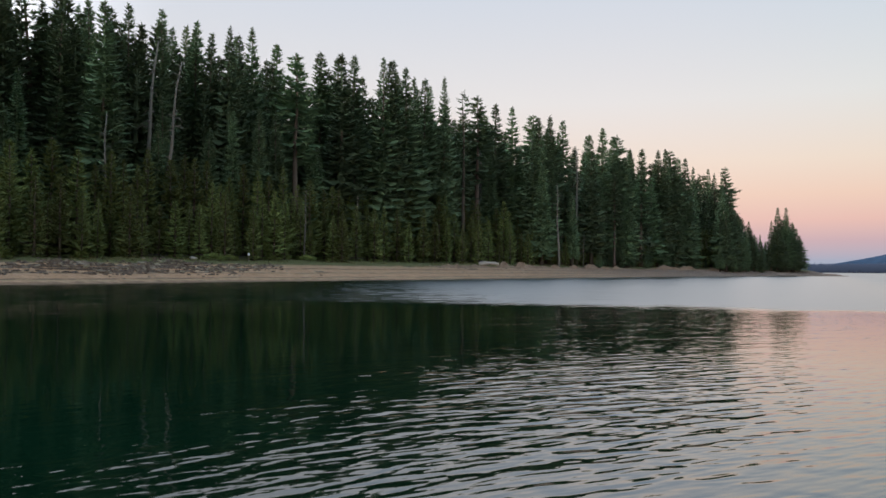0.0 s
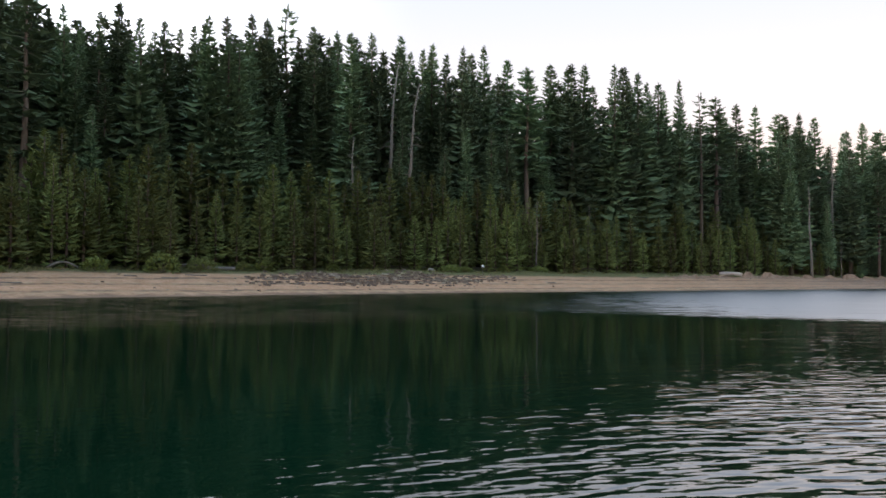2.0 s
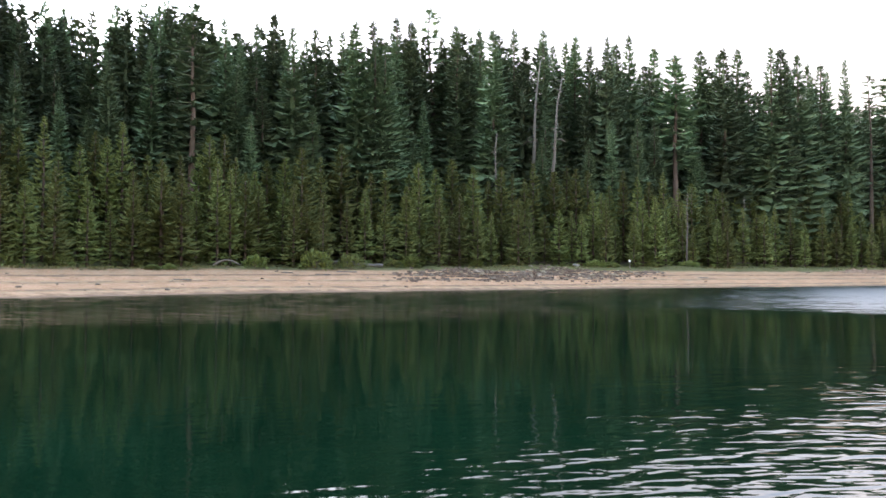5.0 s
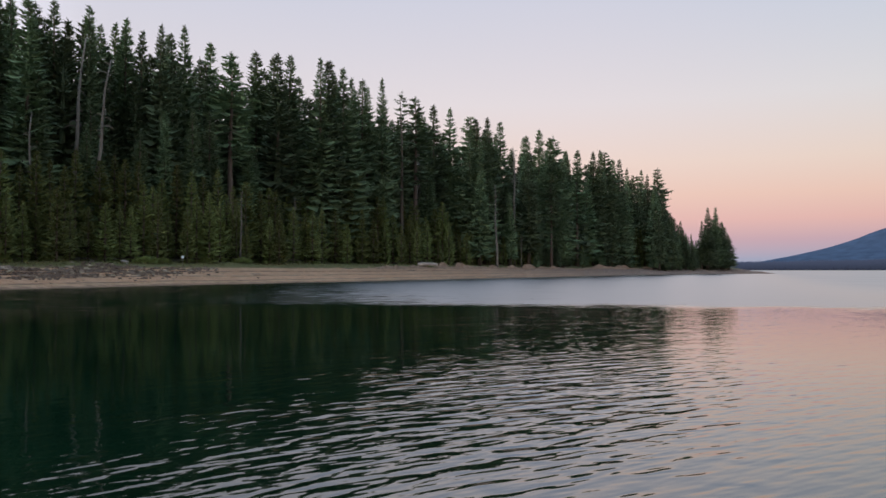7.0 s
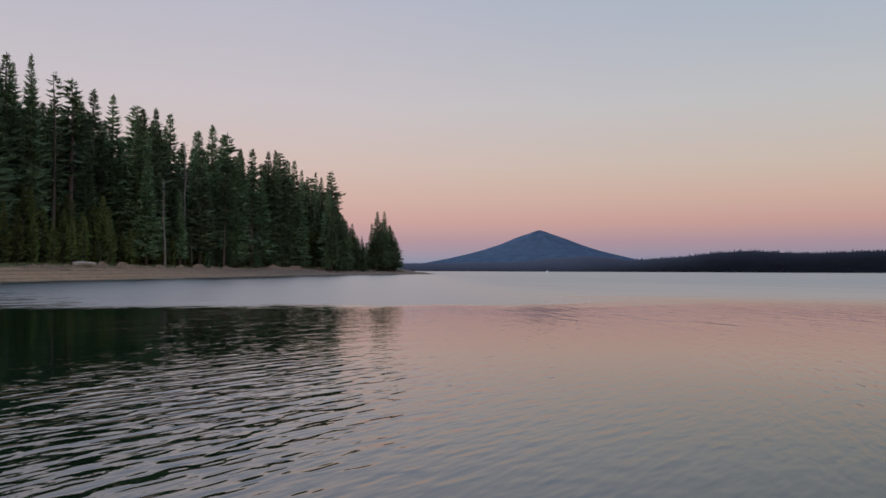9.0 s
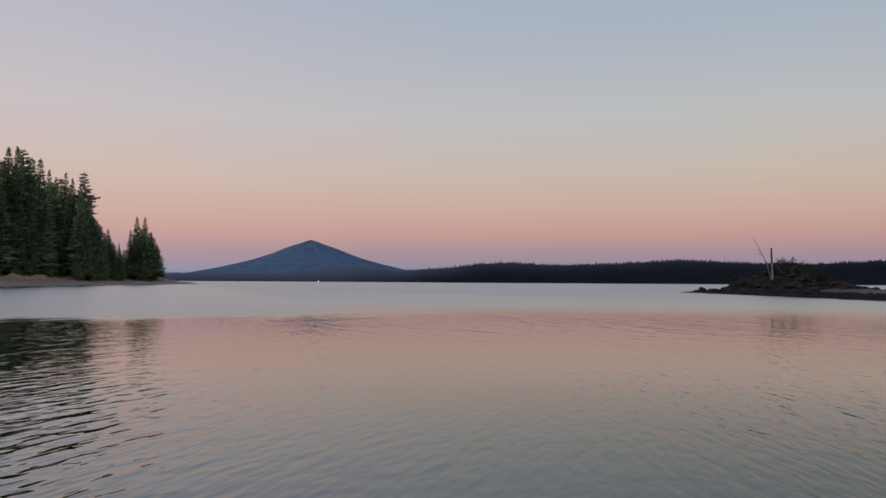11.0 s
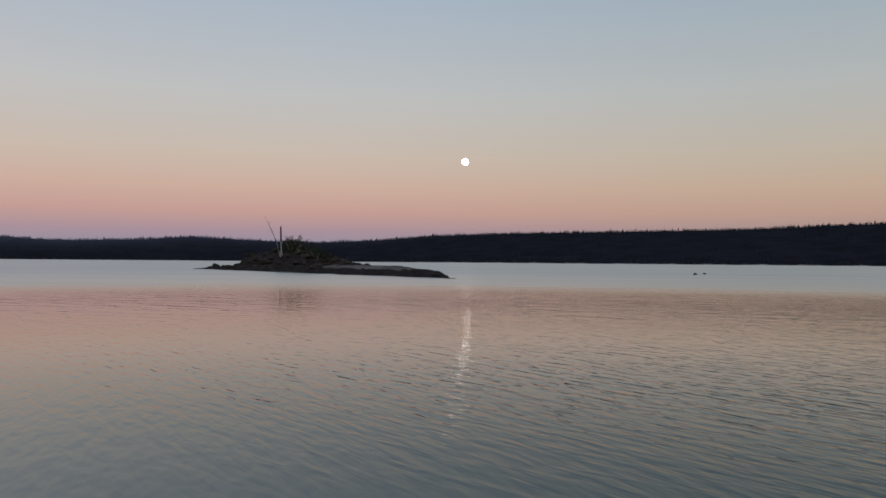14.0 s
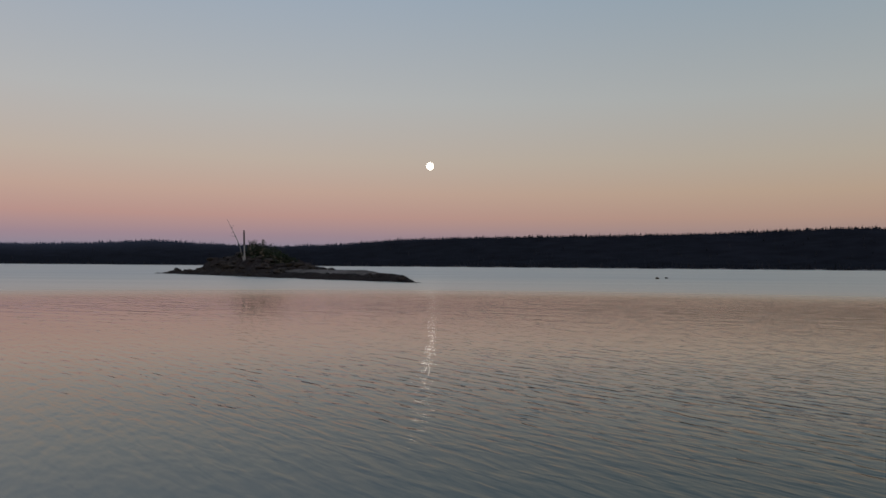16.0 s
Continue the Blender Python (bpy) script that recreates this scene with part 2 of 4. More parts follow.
    crests = calc(N, L, "ADD", calc(N, L, "MULTIPLY", fan, noise_at(1.0, 1.2, (0.8, 0.31, 1), 27, 0.4, 0.35)), calc(N, L, "MULTIPLY", calc(N, L, "SUBTRACT", 1.0, fan), noise_at(1.0, 1.2, (0.8, 0.31, 1), 46, 0.4, 0.35)))
    main = calc(N, L, "MULTIPLY", lee_side, calc(N, L, "MULTIPLY", calc(N, L, "SUBTRACT", crests, 0.5), smooth(N, L, far_out, 12.0, 28.0, 0.082, 0.012)))
    swell = calc(N, L, "MULTIPLY", lee_side, calc(N, L, "MULTIPLY", calc(N, L, "SUBTRACT", noise_at(1.0, 1.5, (1.9, 0.8, 1), 26, 0.4, 0.3), 0.5), smooth(N, L, far_out, 10.0, 26.0, 0.02, 0.075)))
    fine = calc(N, L, "MULTIPLY", calc(N, L, "SUBTRACT", noise_at(1.0, 1, (0.6, 0.2, 1), 28), 0.5), smooth(N, L, aside, -3.0, 8.0, 0.026, 0.014))
    wind_lines = calc(N, L, "MULTIPLY", calc(N, L, "MULTIPLY", smooth(N, L, aside, 1.0, 11.0), calc(N, L, "MULTIPLY", smooth(N, L, far_out, 5.0, 16.0, 0.6, 1.0), smooth(N, L, far_out, 20.0, 60.0, 1.0, 0.4))), calc(N, L, "MULTIPLY", calc(N, L, "SUBTRACT", noise_at(1.0, 2, (0.85, 0.2, 1), 47, 0.5, 0.5), 0.5), 0.040))
    chop = calc(N, L, "MULTIPLY", calc(N, L, "MULTIPLY", smooth(N, L, aside, 1.0, 11.0), calc(N, L, "MULTIPLY", smooth(N, L, far_out, 22.0, 40.0), smooth(N, L, far_out, 100.0, 200.0, 1.0, 0.0))), calc(N, L, "MULTIPLY", calc(N, L, "SUBTRACT", noise_at(1.0, 2, (3.4, 0.9, 1), 72, 0.5, 0.3), 0.5), 0.09))
    waves = calc(N, L, "ADD", calc(N, L, "ADD", main, calc(N, L, "ADD", wind_lines, chop)), calc(N, L, "ADD", swell, fine))
    spent = calc(N, L, "MULTIPLY", calc(N, L, "MULTIPLY", smooth(N, L, far_out, 5.0, 15.0, 0.6, 1.0), smooth(N, L, far_out, 10.0, 25.0, 0.95, 0.4)), smooth(N, L, aside, 0.0, 25.0, 1.0, 0.7))
    strength = calc(N, L, "MULTIPLY", calc(N, L, "ADD", smooth(N, L, far_out, 10.0, 55.0, 0.05, 0.4), calc(N, L, "MULTIPLY", rippled, 0.95)), calc(N, L, "MULTIPLY", spent, calc(N, L, "SUBTRACT", 1.0, calc(N, L, "MULTIPLY", ruffled, 0.7))))
    b = N.new("ShaderNodeBump")
    b.inputs["Strength"].default_value, b.inputs["Distance"].default_value = 1.0, 1.0
    # short catspaws under the wooded shore
    paws = calc(N, L, "MULTIPLY", calc(N, L, "SUBTRACT", noise_at(1.0, 2.5, (2.6, 0.8, 1), 6, 0.6), 0.5), calc(N, L, "MULTIPLY", smooth(N, L, far_out, 30.0, 58.0, 0.0, 0.07), smooth(N, L, aside, -45.0, -15.0, 1.0, 0.0)))
    L.new(calc(N, L, "ADD", paws, calc(N, L, "MULTIPLY", waves, strength)), b.inputs["Height"])
    # added lean of normals off the wooded shore, to mirror higher trees and sky
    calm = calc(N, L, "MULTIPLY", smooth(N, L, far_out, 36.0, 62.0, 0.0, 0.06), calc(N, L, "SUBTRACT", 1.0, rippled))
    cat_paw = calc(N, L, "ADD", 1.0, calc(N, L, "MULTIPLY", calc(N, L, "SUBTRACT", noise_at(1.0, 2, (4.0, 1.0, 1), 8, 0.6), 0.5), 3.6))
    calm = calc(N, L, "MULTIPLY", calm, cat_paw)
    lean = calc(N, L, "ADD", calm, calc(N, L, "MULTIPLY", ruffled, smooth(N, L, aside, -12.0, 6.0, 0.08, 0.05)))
    # outer water gets its own added lean, to mirror sky above the far hills
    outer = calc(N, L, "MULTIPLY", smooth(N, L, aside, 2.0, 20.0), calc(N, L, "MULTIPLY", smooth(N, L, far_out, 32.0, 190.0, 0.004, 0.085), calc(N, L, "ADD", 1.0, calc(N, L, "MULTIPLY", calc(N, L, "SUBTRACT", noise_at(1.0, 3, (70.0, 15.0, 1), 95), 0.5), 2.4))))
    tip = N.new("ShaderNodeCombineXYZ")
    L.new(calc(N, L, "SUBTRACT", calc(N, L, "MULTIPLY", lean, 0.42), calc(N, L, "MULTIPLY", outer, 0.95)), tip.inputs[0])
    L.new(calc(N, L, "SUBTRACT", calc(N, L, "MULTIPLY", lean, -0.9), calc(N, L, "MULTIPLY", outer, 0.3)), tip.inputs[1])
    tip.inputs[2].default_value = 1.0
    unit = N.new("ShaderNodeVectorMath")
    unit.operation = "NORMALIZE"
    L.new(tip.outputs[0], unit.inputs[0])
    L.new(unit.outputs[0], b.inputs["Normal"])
    murk = noise_at(0.25, 4)
    body = N.new("ShaderNodeBsdfDiffuse")
    L.new(ramp(N, L, murk, [(0.3, (0.0013, 0.0084, 0.0037)), (0.7, (0.0028, 0.0150, 0.0068))]), body.inputs["Color"])
    gloss = N.new("ShaderNodeBsdfGlossy")
    gloss.distribution = "BECKMANN"
    calm_far = calc(N, L, "MULTIPLY", smooth(N, L, far_out, 8.0, 60.0, 0.03, 0.08), calc(N, L, "SUBTRACT", 1.0, calc(N, L, "MULTIPLY", rippled, 0.95)))
    L.new(calc(N, L, "MAXIMUM", calc(N, L, "MAXIMUM", calm_far, calc(N, L, "MULTIPLY", smooth(N, L, aside, 0.0, 8.0), calc(N, L, "ADD", smooth(N, L, far_out, 9.0, 28.0, 0.10, 0.05), smooth(N, L, far_out, 38.0, 85.0, 0.0, 0.27)))), calc(N, L, "MULTIPLY", ruffled, 0.34)), gloss.inputs["Roughness"])
    L.new(b.outputs[0], gloss.inputs["Normal"])
    edge = N.new("ShaderNodeFresnel")
    edge.inputs["IOR"].default_value = 1.4
    L.new(b.outputs[0], edge.inputs["Normal"])
    sheen = calc(N, L, "MULTIPLY", calc(N, L, "MAXIMUM", rippled, calc(N, L, "MULTIPLY", ruffled, 0.7)), calc(N, L, "ADD", calc(N, L, "MULTIPLY", smooth(N, L, aside, -2.0, 11.0, 0.55, 0.0), smooth(N, L, far_out, 6.0, 22.0, 0.5, 1.0)), calc(N, L, "MULTIPLY", smooth(N, L, aside, 0.0, 11.0), smooth(N, L, far_out, 7.0, 24.0, 0.0, 0.5))))
    shine = calc(N, L, "ADD", edge.outputs[0], calc(N, L, "MULTIPLY", sheen, calc(N, L, "SUBTRACT", 1.0, edge.outputs[0])))
    both = N.new("ShaderNodeMixShader")
    L.new(shine, both.inputs[0])
    L.new(body.outputs[0], both.inputs[1])
    L.new(gloss.outputs[0], both.inputs[2])
    o = N.new("ShaderNodeOutputMaterial")
    L.new(both.outputs[0], o.inputs[0])
    return m


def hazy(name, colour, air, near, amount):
    """A far slope; miles of evening haze put in as bluish emission, by distance."""
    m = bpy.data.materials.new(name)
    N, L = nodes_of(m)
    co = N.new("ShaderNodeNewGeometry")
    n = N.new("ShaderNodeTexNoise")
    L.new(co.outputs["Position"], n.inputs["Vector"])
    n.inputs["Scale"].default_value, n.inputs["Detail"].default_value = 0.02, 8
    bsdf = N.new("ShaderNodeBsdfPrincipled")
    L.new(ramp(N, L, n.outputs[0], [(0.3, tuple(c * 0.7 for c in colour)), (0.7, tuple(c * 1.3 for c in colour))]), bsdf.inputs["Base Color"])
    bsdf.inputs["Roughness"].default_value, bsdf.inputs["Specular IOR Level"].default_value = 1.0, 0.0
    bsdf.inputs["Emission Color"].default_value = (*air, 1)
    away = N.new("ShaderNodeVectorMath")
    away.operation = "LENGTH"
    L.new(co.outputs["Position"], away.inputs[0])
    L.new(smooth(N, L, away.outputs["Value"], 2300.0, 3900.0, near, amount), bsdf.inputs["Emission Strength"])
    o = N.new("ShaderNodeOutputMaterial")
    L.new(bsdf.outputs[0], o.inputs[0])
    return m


def glowing(name, colour, strength):
    m = bpy.data.materials.new(name)
    N, L = nodes_of(m)
    n = N.new("ShaderNodeTexNoise")
    n.inputs["Scale"].default_value = 0.03
    e = N.new("ShaderNodeEmission")
    L.new(ramp(N, L, n.outputs[0], [(0.3, tuple(c * 0.93 for c in colour)), (0.7, colour)]), e.inputs[0])
    e.inputs[1].default_value = strength
    o = N.new("ShaderNodeOutputMaterial")
    L.new(e.outputs[0], o.inputs[0])
    return m


LAND, WATER = land_material(), water_material()
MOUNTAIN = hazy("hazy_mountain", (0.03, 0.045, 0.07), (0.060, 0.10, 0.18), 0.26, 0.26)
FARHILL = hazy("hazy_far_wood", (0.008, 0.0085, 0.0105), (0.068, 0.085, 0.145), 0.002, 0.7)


# ---- building helpers ----
def mesh_of(name, verts, faces, material, flat=True):
    me = bpy.data.meshes.new(name)
    me.from_pydata([tuple(v) for v in np.asarray(verts, float).tolist()] if len(verts) else [], [], [tuple(f) for f in faces])
    me.materials.append(material)
    if not flat:
        me.polygons.foreach_set("use_smooth", [True] * len(me.polygons))
    return me


def part(name, mesh, parent, label=""):
    ob = new(name, mesh)
    ob.parent = parent
    return tagged(ob, label)


def at(az, r):
    """The plan point at a bearing (degrees right of straight ahead) and a distance."""
    return np.array([r * math.sin(radians(az)), r * math.cos(radians(az))])


def join(pieces):
    vs, fs, n = [], [], 0
    for v, f in pieces:
        vs.append(np.asarray(v, float))
        fs += [tuple(i + n for i in q) for q in f]
        n += len(v)
    return np.concatenate(vs), fs


def tube(points, radii, sides=7, squash=None):
    pts = [Vector(p) for p in points]
    v, f = [], []
    for i, (p, r) in enumerate(zip(pts, radii)):
        d = (pts[min(i + 1, len(pts) - 1)] - pts[max(i - 1, 0)]).normalized()
        a = d.orthogonal().normalized() if abs(d.z) < 0.95 else Vector((1, 0, 0)).cross(d).normalized()
        b = d.cross(a)
        for k in range(sides):
            w = 2 * math.pi * k / sides
            v.append(p + (a * math.cos(w) + b * math.sin(w)) * r)
        if i:
            for k in range(sides):
                f.append(((i - 1) * sides + k, (i - 1) * sides + (k + 1) % sides, i * sides + (k + 1) % sides, i * sides + k))
    f.append(tuple(range((len(pts) - 1) * sides, len(pts) * sides)))
    f.append(tuple(reversed(range(sides))))
    return np.array([tuple(q) for q in v]), f


# ---- the shore: plan of the wooded peninsula ----
SHORE = ((-150, 120), (-125, 84), (-100, 72), (-80, 70), (-65, 73), (-54, 78), (-40, 87), (-24, 103), (-14, 120), (-4, 143), (4, 178), (12.6, 243), (18, 315), (22, 385),
         (25, 440), (26.9, 482), (26.2, 505), (23.5, 520), (18, 560), (5, 700), (-20, 900), (-60, 900), (-110, 700), (-150, 400))
corners = np.array([at(*p) for p in SHORE])


def rounded(p, steps=6):
    """A closed smooth line through the corners."""
    out, n = [], len(p)
    for i in range(n):
        a, b, c, d = p[i - 1], p[i], p[(i + 1) % n], p[(i + 2) % n]
        for k in range(steps):
            t = k / steps
            out.append(0.5 * (2 * b + (c - a) * t + (2 * a - 5 * b + 4 * c - d) * t * t + (3 * b - a - 3 * c + d) * t ** 3))
    return np.array(out)


LINE = rounded(corners)


def inland(x, y):
    """Metres inland from the water's edge; negative over the water."""
    x, y = np.atleast_1d(np.asarray(x, float)), np.atleast_1d(np.asarray(y, float))
    best, inside = np.full(x.shape, 1e9), np.zeros(x.shape, bool)
    for (ax, ay), (bx, by) in zip(LINE, np.roll(LINE, -1, 0)):
        dx, dy = bx - ax, by - ay
        t = np.clip(((x - ax) * dx + (y - ay) * dy) / (dx * dx + dy * dy + 1e-9), 0, 1)
        best = np.minimum(best, np.hypot(x - ax - t * dx, y - ay - t * dy))
        cross = ((ay > y) != (by > y)) & (x < (bx - ax) * (y - ay) / (by - ay + 1e-12) + ax)
        inside ^= cross
    return np.where(inside, best, -best)


def wobble(x, y, scale, seed):
    """A soft field between about -1 and 1."""
    r = np.random.RandomState(seed)
    out = 0
    for _ in range(7):
        a, ph, k = r.uniform(0, 6.28), r.uniform(0, 6.28), r.uniform(0.6, 1.7) / scale
        out = out + np.sin((x * np.cos(a) + y * np.sin(a)) * k * 6.28 + ph)
    return out / 3.2


def ground_at(x, y):
    d = inland(x, y)
    d = d + 1.1 * wobble(x, y, 23, 5) + 0.5 * wobble(x, y, 7, 6)
    beach = np.interp(d, [-60, -30, 0, 3, 9, 17, 22, 27, 42, 120, 220], [-9, -5, 0, 0.55, 1.35, 2.5, 3.35, 3.8, 6.0, 26, 34])
    beach = np.where(beach > 0, beach * (1 - np.interp(x, [-95, -45], [0.24, 0]) * np.interp(d, [25, 45], [1, 0])), beach)
    return beach + np.clip(d, 0, 6) / 6 * 0.16 * wobble(x, y, 9, 8) + np.clip((d - 25) / 30, 0, 1) * 0.8 * wobble(x, y, 31, 9)


GX, GY = np.arange(-330, 262, 2.4), np.arange(-170, 640, 2.4)
mesh_x, mesh_y = np.meshgrid(GX, GY)
GZ = ground_at(mesh_x.ravel(), mesh_y.ravel()).reshape(mesh_x.shape)
GD = inland(mesh_x.ravel(), mesh_y.ravel()).reshape(mesh_x.shape)


def on_grid(grid, x, y):
    """The grid's value between its points."""
    u, v = np.clip((np.asarray(x, float) - GX[0]) / 2.4, 0, len(GX) - 1.001), np.clip((np.asarray(y, float) - GY[0]) / 2.4, 0, len(GY) - 1.001)
    i, j = u.astype(int), v.astype(int)
    a, b = u - i, v - j
    return (grid[j, i] * (1 - a) + grid[j, i + 1] * a) * (1 - b) + (grid[j + 1, i] * (1 - a) + grid[j + 1, i + 1] * a) * b


def land_height(x, y):
    return float(on_grid(GZ, x, y))


def build_land():
    xs, ys, X, Y, Z = GX, GY, mesh_x, mesh_y, GZ.ravel()
    keep = (Z > -4.5).reshape(X.shape)
    n = len(xs)
    idx = np.full(X.size, -1)
    faces = []
    for j in range(len(ys) - 1):
        row = keep[j, :-1] | keep[j, 1:] | keep[j + 1, :-1] | keep[j + 1, 1:]
        for i in np.nonzero(row)[0]:
            faces.append((j * n + i, j * n + i + 1, (j + 1) * n + i + 1, (j + 1) * n + i))
    used = np.unique(np.array(faces))
    idx[used] = np.arange(len(used))
    V = np.stack([X.ravel(), Y.ravel(), Z], 1)[used]
    ob = new("ground", mesh_of("ground", V, idx[np.array(faces)].tolist(), LAND, flat=False))
    tagged(ob, "pale sandy lake beach rising to a wooded hillside", "ground", kind="structure")


build_land()


def build_water():
    radii = [0.0] + [2 * 1.28 ** k for k in range(33)]
    v, f, seg = [(0, 0, 0)], [], 72
    for r in radii[1:]:
        v += [(r * math.sin(2 * math.pi * k / seg), r * math.cos(2 * math.pi * k / seg), 0) for k in range(seg)]
    for k in range(seg):
        f.append((0, 1 + (k + 1) % seg, 1 + k))
    for i in range(len(radii) - 2):
        for k in range(seg):
            a, b = 1 + i * seg, 1 + (i + 1) * seg
            f.append((a + k, a + (k + 1) % seg, b + (k + 1) % seg, b + k))
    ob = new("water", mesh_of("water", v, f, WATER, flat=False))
    tagged(ob, "dark green lake water, calm by the trees, rippled in the open", "lake", kind="structure")
    bed = new("lake_bed", mesh_of("lake_bed", [(-5000, -5000, -9.5), (5000, -5000, -9.5), (5000, 5000, -9.5), (-5000, 5000, -9.5)], [(0, 1, 2, 3)], LAND))
    tagged(bed, "sandy bed of the lake under the water", "lake bed", kind="structure")


build_water()


# ---- the far shore, the mountain, the moon ----
RIDGE_AZ = (-180, -120, -60, 0, 20, 27.3, 33, 35.3, 37.6, 39, 40.6, 42.4, 44.4, 46.5, 48.5, 52, 56.5, 60.3, 65.4, 68.8, 73, 77, 83, 90, 98, 107, 120, 150, 180)
RIDGE_EL = (1.6, 2.0, 2.0, 1.0, 0.4, 0.42, 0.55, 0.78, 0.92, 0.88, 0.66, 0.78, 0.92, 1.2, 1.3, 1.12, 1.25, 1.48, 1.25, 1.2, 1.38, 1.75, 1.95, 2.07, 2.2, 2.5, 2.4, 1.8, 1.6)


def far_shore_r(az):
    return np.interp(az, [-180, 20, 36, 41, 46, 70, 90, 110, 180], [2000, 2900, 2850, 2500, 2150, 1900, 1500, 1350, 2000])


def far_ground(az, u):
    """Ground of the far hills at a bearing, u from 0 (water's edge) to 1 (ridge) and beyond."""
    r0 = far_shore_r(az)
    r = r0 + u * 900
    top = np.interp(az, RIDGE_AZ, RIDGE_EL) + 0.1
    ridge = (r0 + 900) * np.tan(np.radians(top))
    s = np.clip(u, 0, 1)
    z = ridge * (0.06 * s + 0.94 * s * s * (3 - 2 * s)) * np.where(u > 1, 1 - 0.5 * (u - 1), 1) + 4 * wobble(az * 12, u * 60, 40, 3) * s * (1 - s)
    return r, np.where(u < 0.004, -1.0, z + 1.2)


def build_far_beach():
    """A thin pale strand below the woods of the nearer far shore."""
    v, f = [], []
    for i, a in enumerate(np.arange(76, 122, 0.25)):
        r = float(far_shore_r(a)) - 6
        top = 0.3 + 1.0 * max(0, math.sin(a * 2.1) * 0.5 + math.sin(a * 5.3 + 1) * 0.4 + 0.35)
        for rr, z in ((r, -0.3), (r + 5, top), (r + 14, top + 0.2), (r + 20, -0.3)):
            p = at(a, rr)
            v.append((p[0], p[1], z))
        if i:
            f += [((i - 1) * 4 + k, i * 4 + k, i * 4 + k + 1, (i - 1) * 4 + k + 1) for k in range(3)]
    tagged(new("far_beach", mesh_of("far_beach", v, f, GRAVEL, flat=False)), "thin pale beach along the far shore", "beach", kind="structure")


def build_far():
    azs, us = np.arange(-180, 180.01, 0.4), [0, 0.006, 0.03, 0.1, 0.2, 0.35, 0.5, 0.65, 0.8, 0.9, 1.0, 1.1, 1.4]
    v, n = [], len(us)
    for a in azs:
        for u in us:
            r, z = far_ground(a, np.float64(u))
            p = at(a, r)
            v.append((p[0], p[1], float(z)))
    f = [(i * n + j, (i + 1) * n + j, (i + 1) * n + j + 1, i * n + j + 1) for i in range(len(azs) - 1) for j in range(n - 1)]
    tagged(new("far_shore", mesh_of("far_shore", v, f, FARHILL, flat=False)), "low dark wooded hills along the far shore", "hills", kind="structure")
    # the woods on them
    rng = np.random.RandomState(11)
    spots = [(a, rng.choice([rng.uniform(0.01, 0.06), rng.uniform(0.06, 0.9), rng.uniform(0.93, 1.02)], p=[0.2, 0.25, 0.55])) for a in rng.uniform(18, 125, 7500)]
    vs, fs = [], []
    for a, u in spots:
        r, z = far_ground(a, np.float64(u))
        p, h = at(a, r), rng.uniform(3, 6.5) if rng.rand() < 0.9 else rng.uniform(6.5, 11)
        w, k0 = h * rng.uniform(0.14, 0.24), rng.uniform(0, 6)
        n = len(vs)
        for zz, ww in ((-0.1, 0.8), (0.3, 1.0), (0.62, 0.5)):
            for k in range(3):
                vs.append((p[0] + w * ww * math.cos(k0 + k * 2.09), p[1] + w * ww * math.sin(k0 + k * 2.09), float(z) + h * zz))
        vs.append((p[0], p[1], float(z) + h))
        for lvl in range(2):
            for k in range(3):
                fs.append((n + lvl * 3 + k, n + lvl * 3 + (k + 1) % 3, n + lvl * 3 + 3 + (k + 1) % 3, n + lvl * 3 + 3 + k))
        for k in range(3):
            fs.append((n + 6 + k, n + 6 + (k + 1) % 3, n + 9))
    build_far_beach()
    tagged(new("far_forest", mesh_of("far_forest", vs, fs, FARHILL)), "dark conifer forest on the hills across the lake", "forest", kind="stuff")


build_far()


def build_mountain():
    R, (cx, cy) = 4300, at(34.44, 4300)
    peak = R * math.tan(radians(2.93)) + EYE
    rng = np.random.RandomState(4)
    v, f, seg = [(cx, cy, peak)], [], 160
    rad = np.array([0.06, 0.15, 0.4, 0.8, 1.3, 1.9, 2.5, 3.2, 4.1, 5.2, 6.6, 8.5, 11, 14]) * R * math.pi / 180
    prof = np.interp(rad / R * 180 / math.pi, [0, 1, 2, 3, 4.2, 6, 8, 10, 14], [1, 0.875, 0.75, 0.62, 0.49, 0.34, 0.20, 0.1, 0.0])
    for i, (r, h) in enumerate(zip(rad, prof)):
        for k in range(seg):
            a = 2 * math.pi * k / seg
            g = 1 + 0.014 * math.sin(a * 9 + 1) + 0.008 * math.sin(a * 23 + r * 0.01) + rng.uniform(-0.01, 0.01)
            v.append((cx + r * math.cos(a), cy + r * math.sin(a), peak * h * (1 + (g - 1) * min(1, i / 4)) - 0.5))
    for k in range(seg):
        f.append((0, 1 + k, 1 + (k + 1) % seg))
    for i in range(len(rad) - 1):
        for k in range(seg):
            a, b = 1 + i * seg, 1 + (i + 1) * seg
            f.append((a + k, b + k, b + (k + 1) % seg, a + (k + 1) % seg))
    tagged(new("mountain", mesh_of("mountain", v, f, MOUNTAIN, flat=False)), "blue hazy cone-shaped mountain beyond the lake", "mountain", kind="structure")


build_mountain()


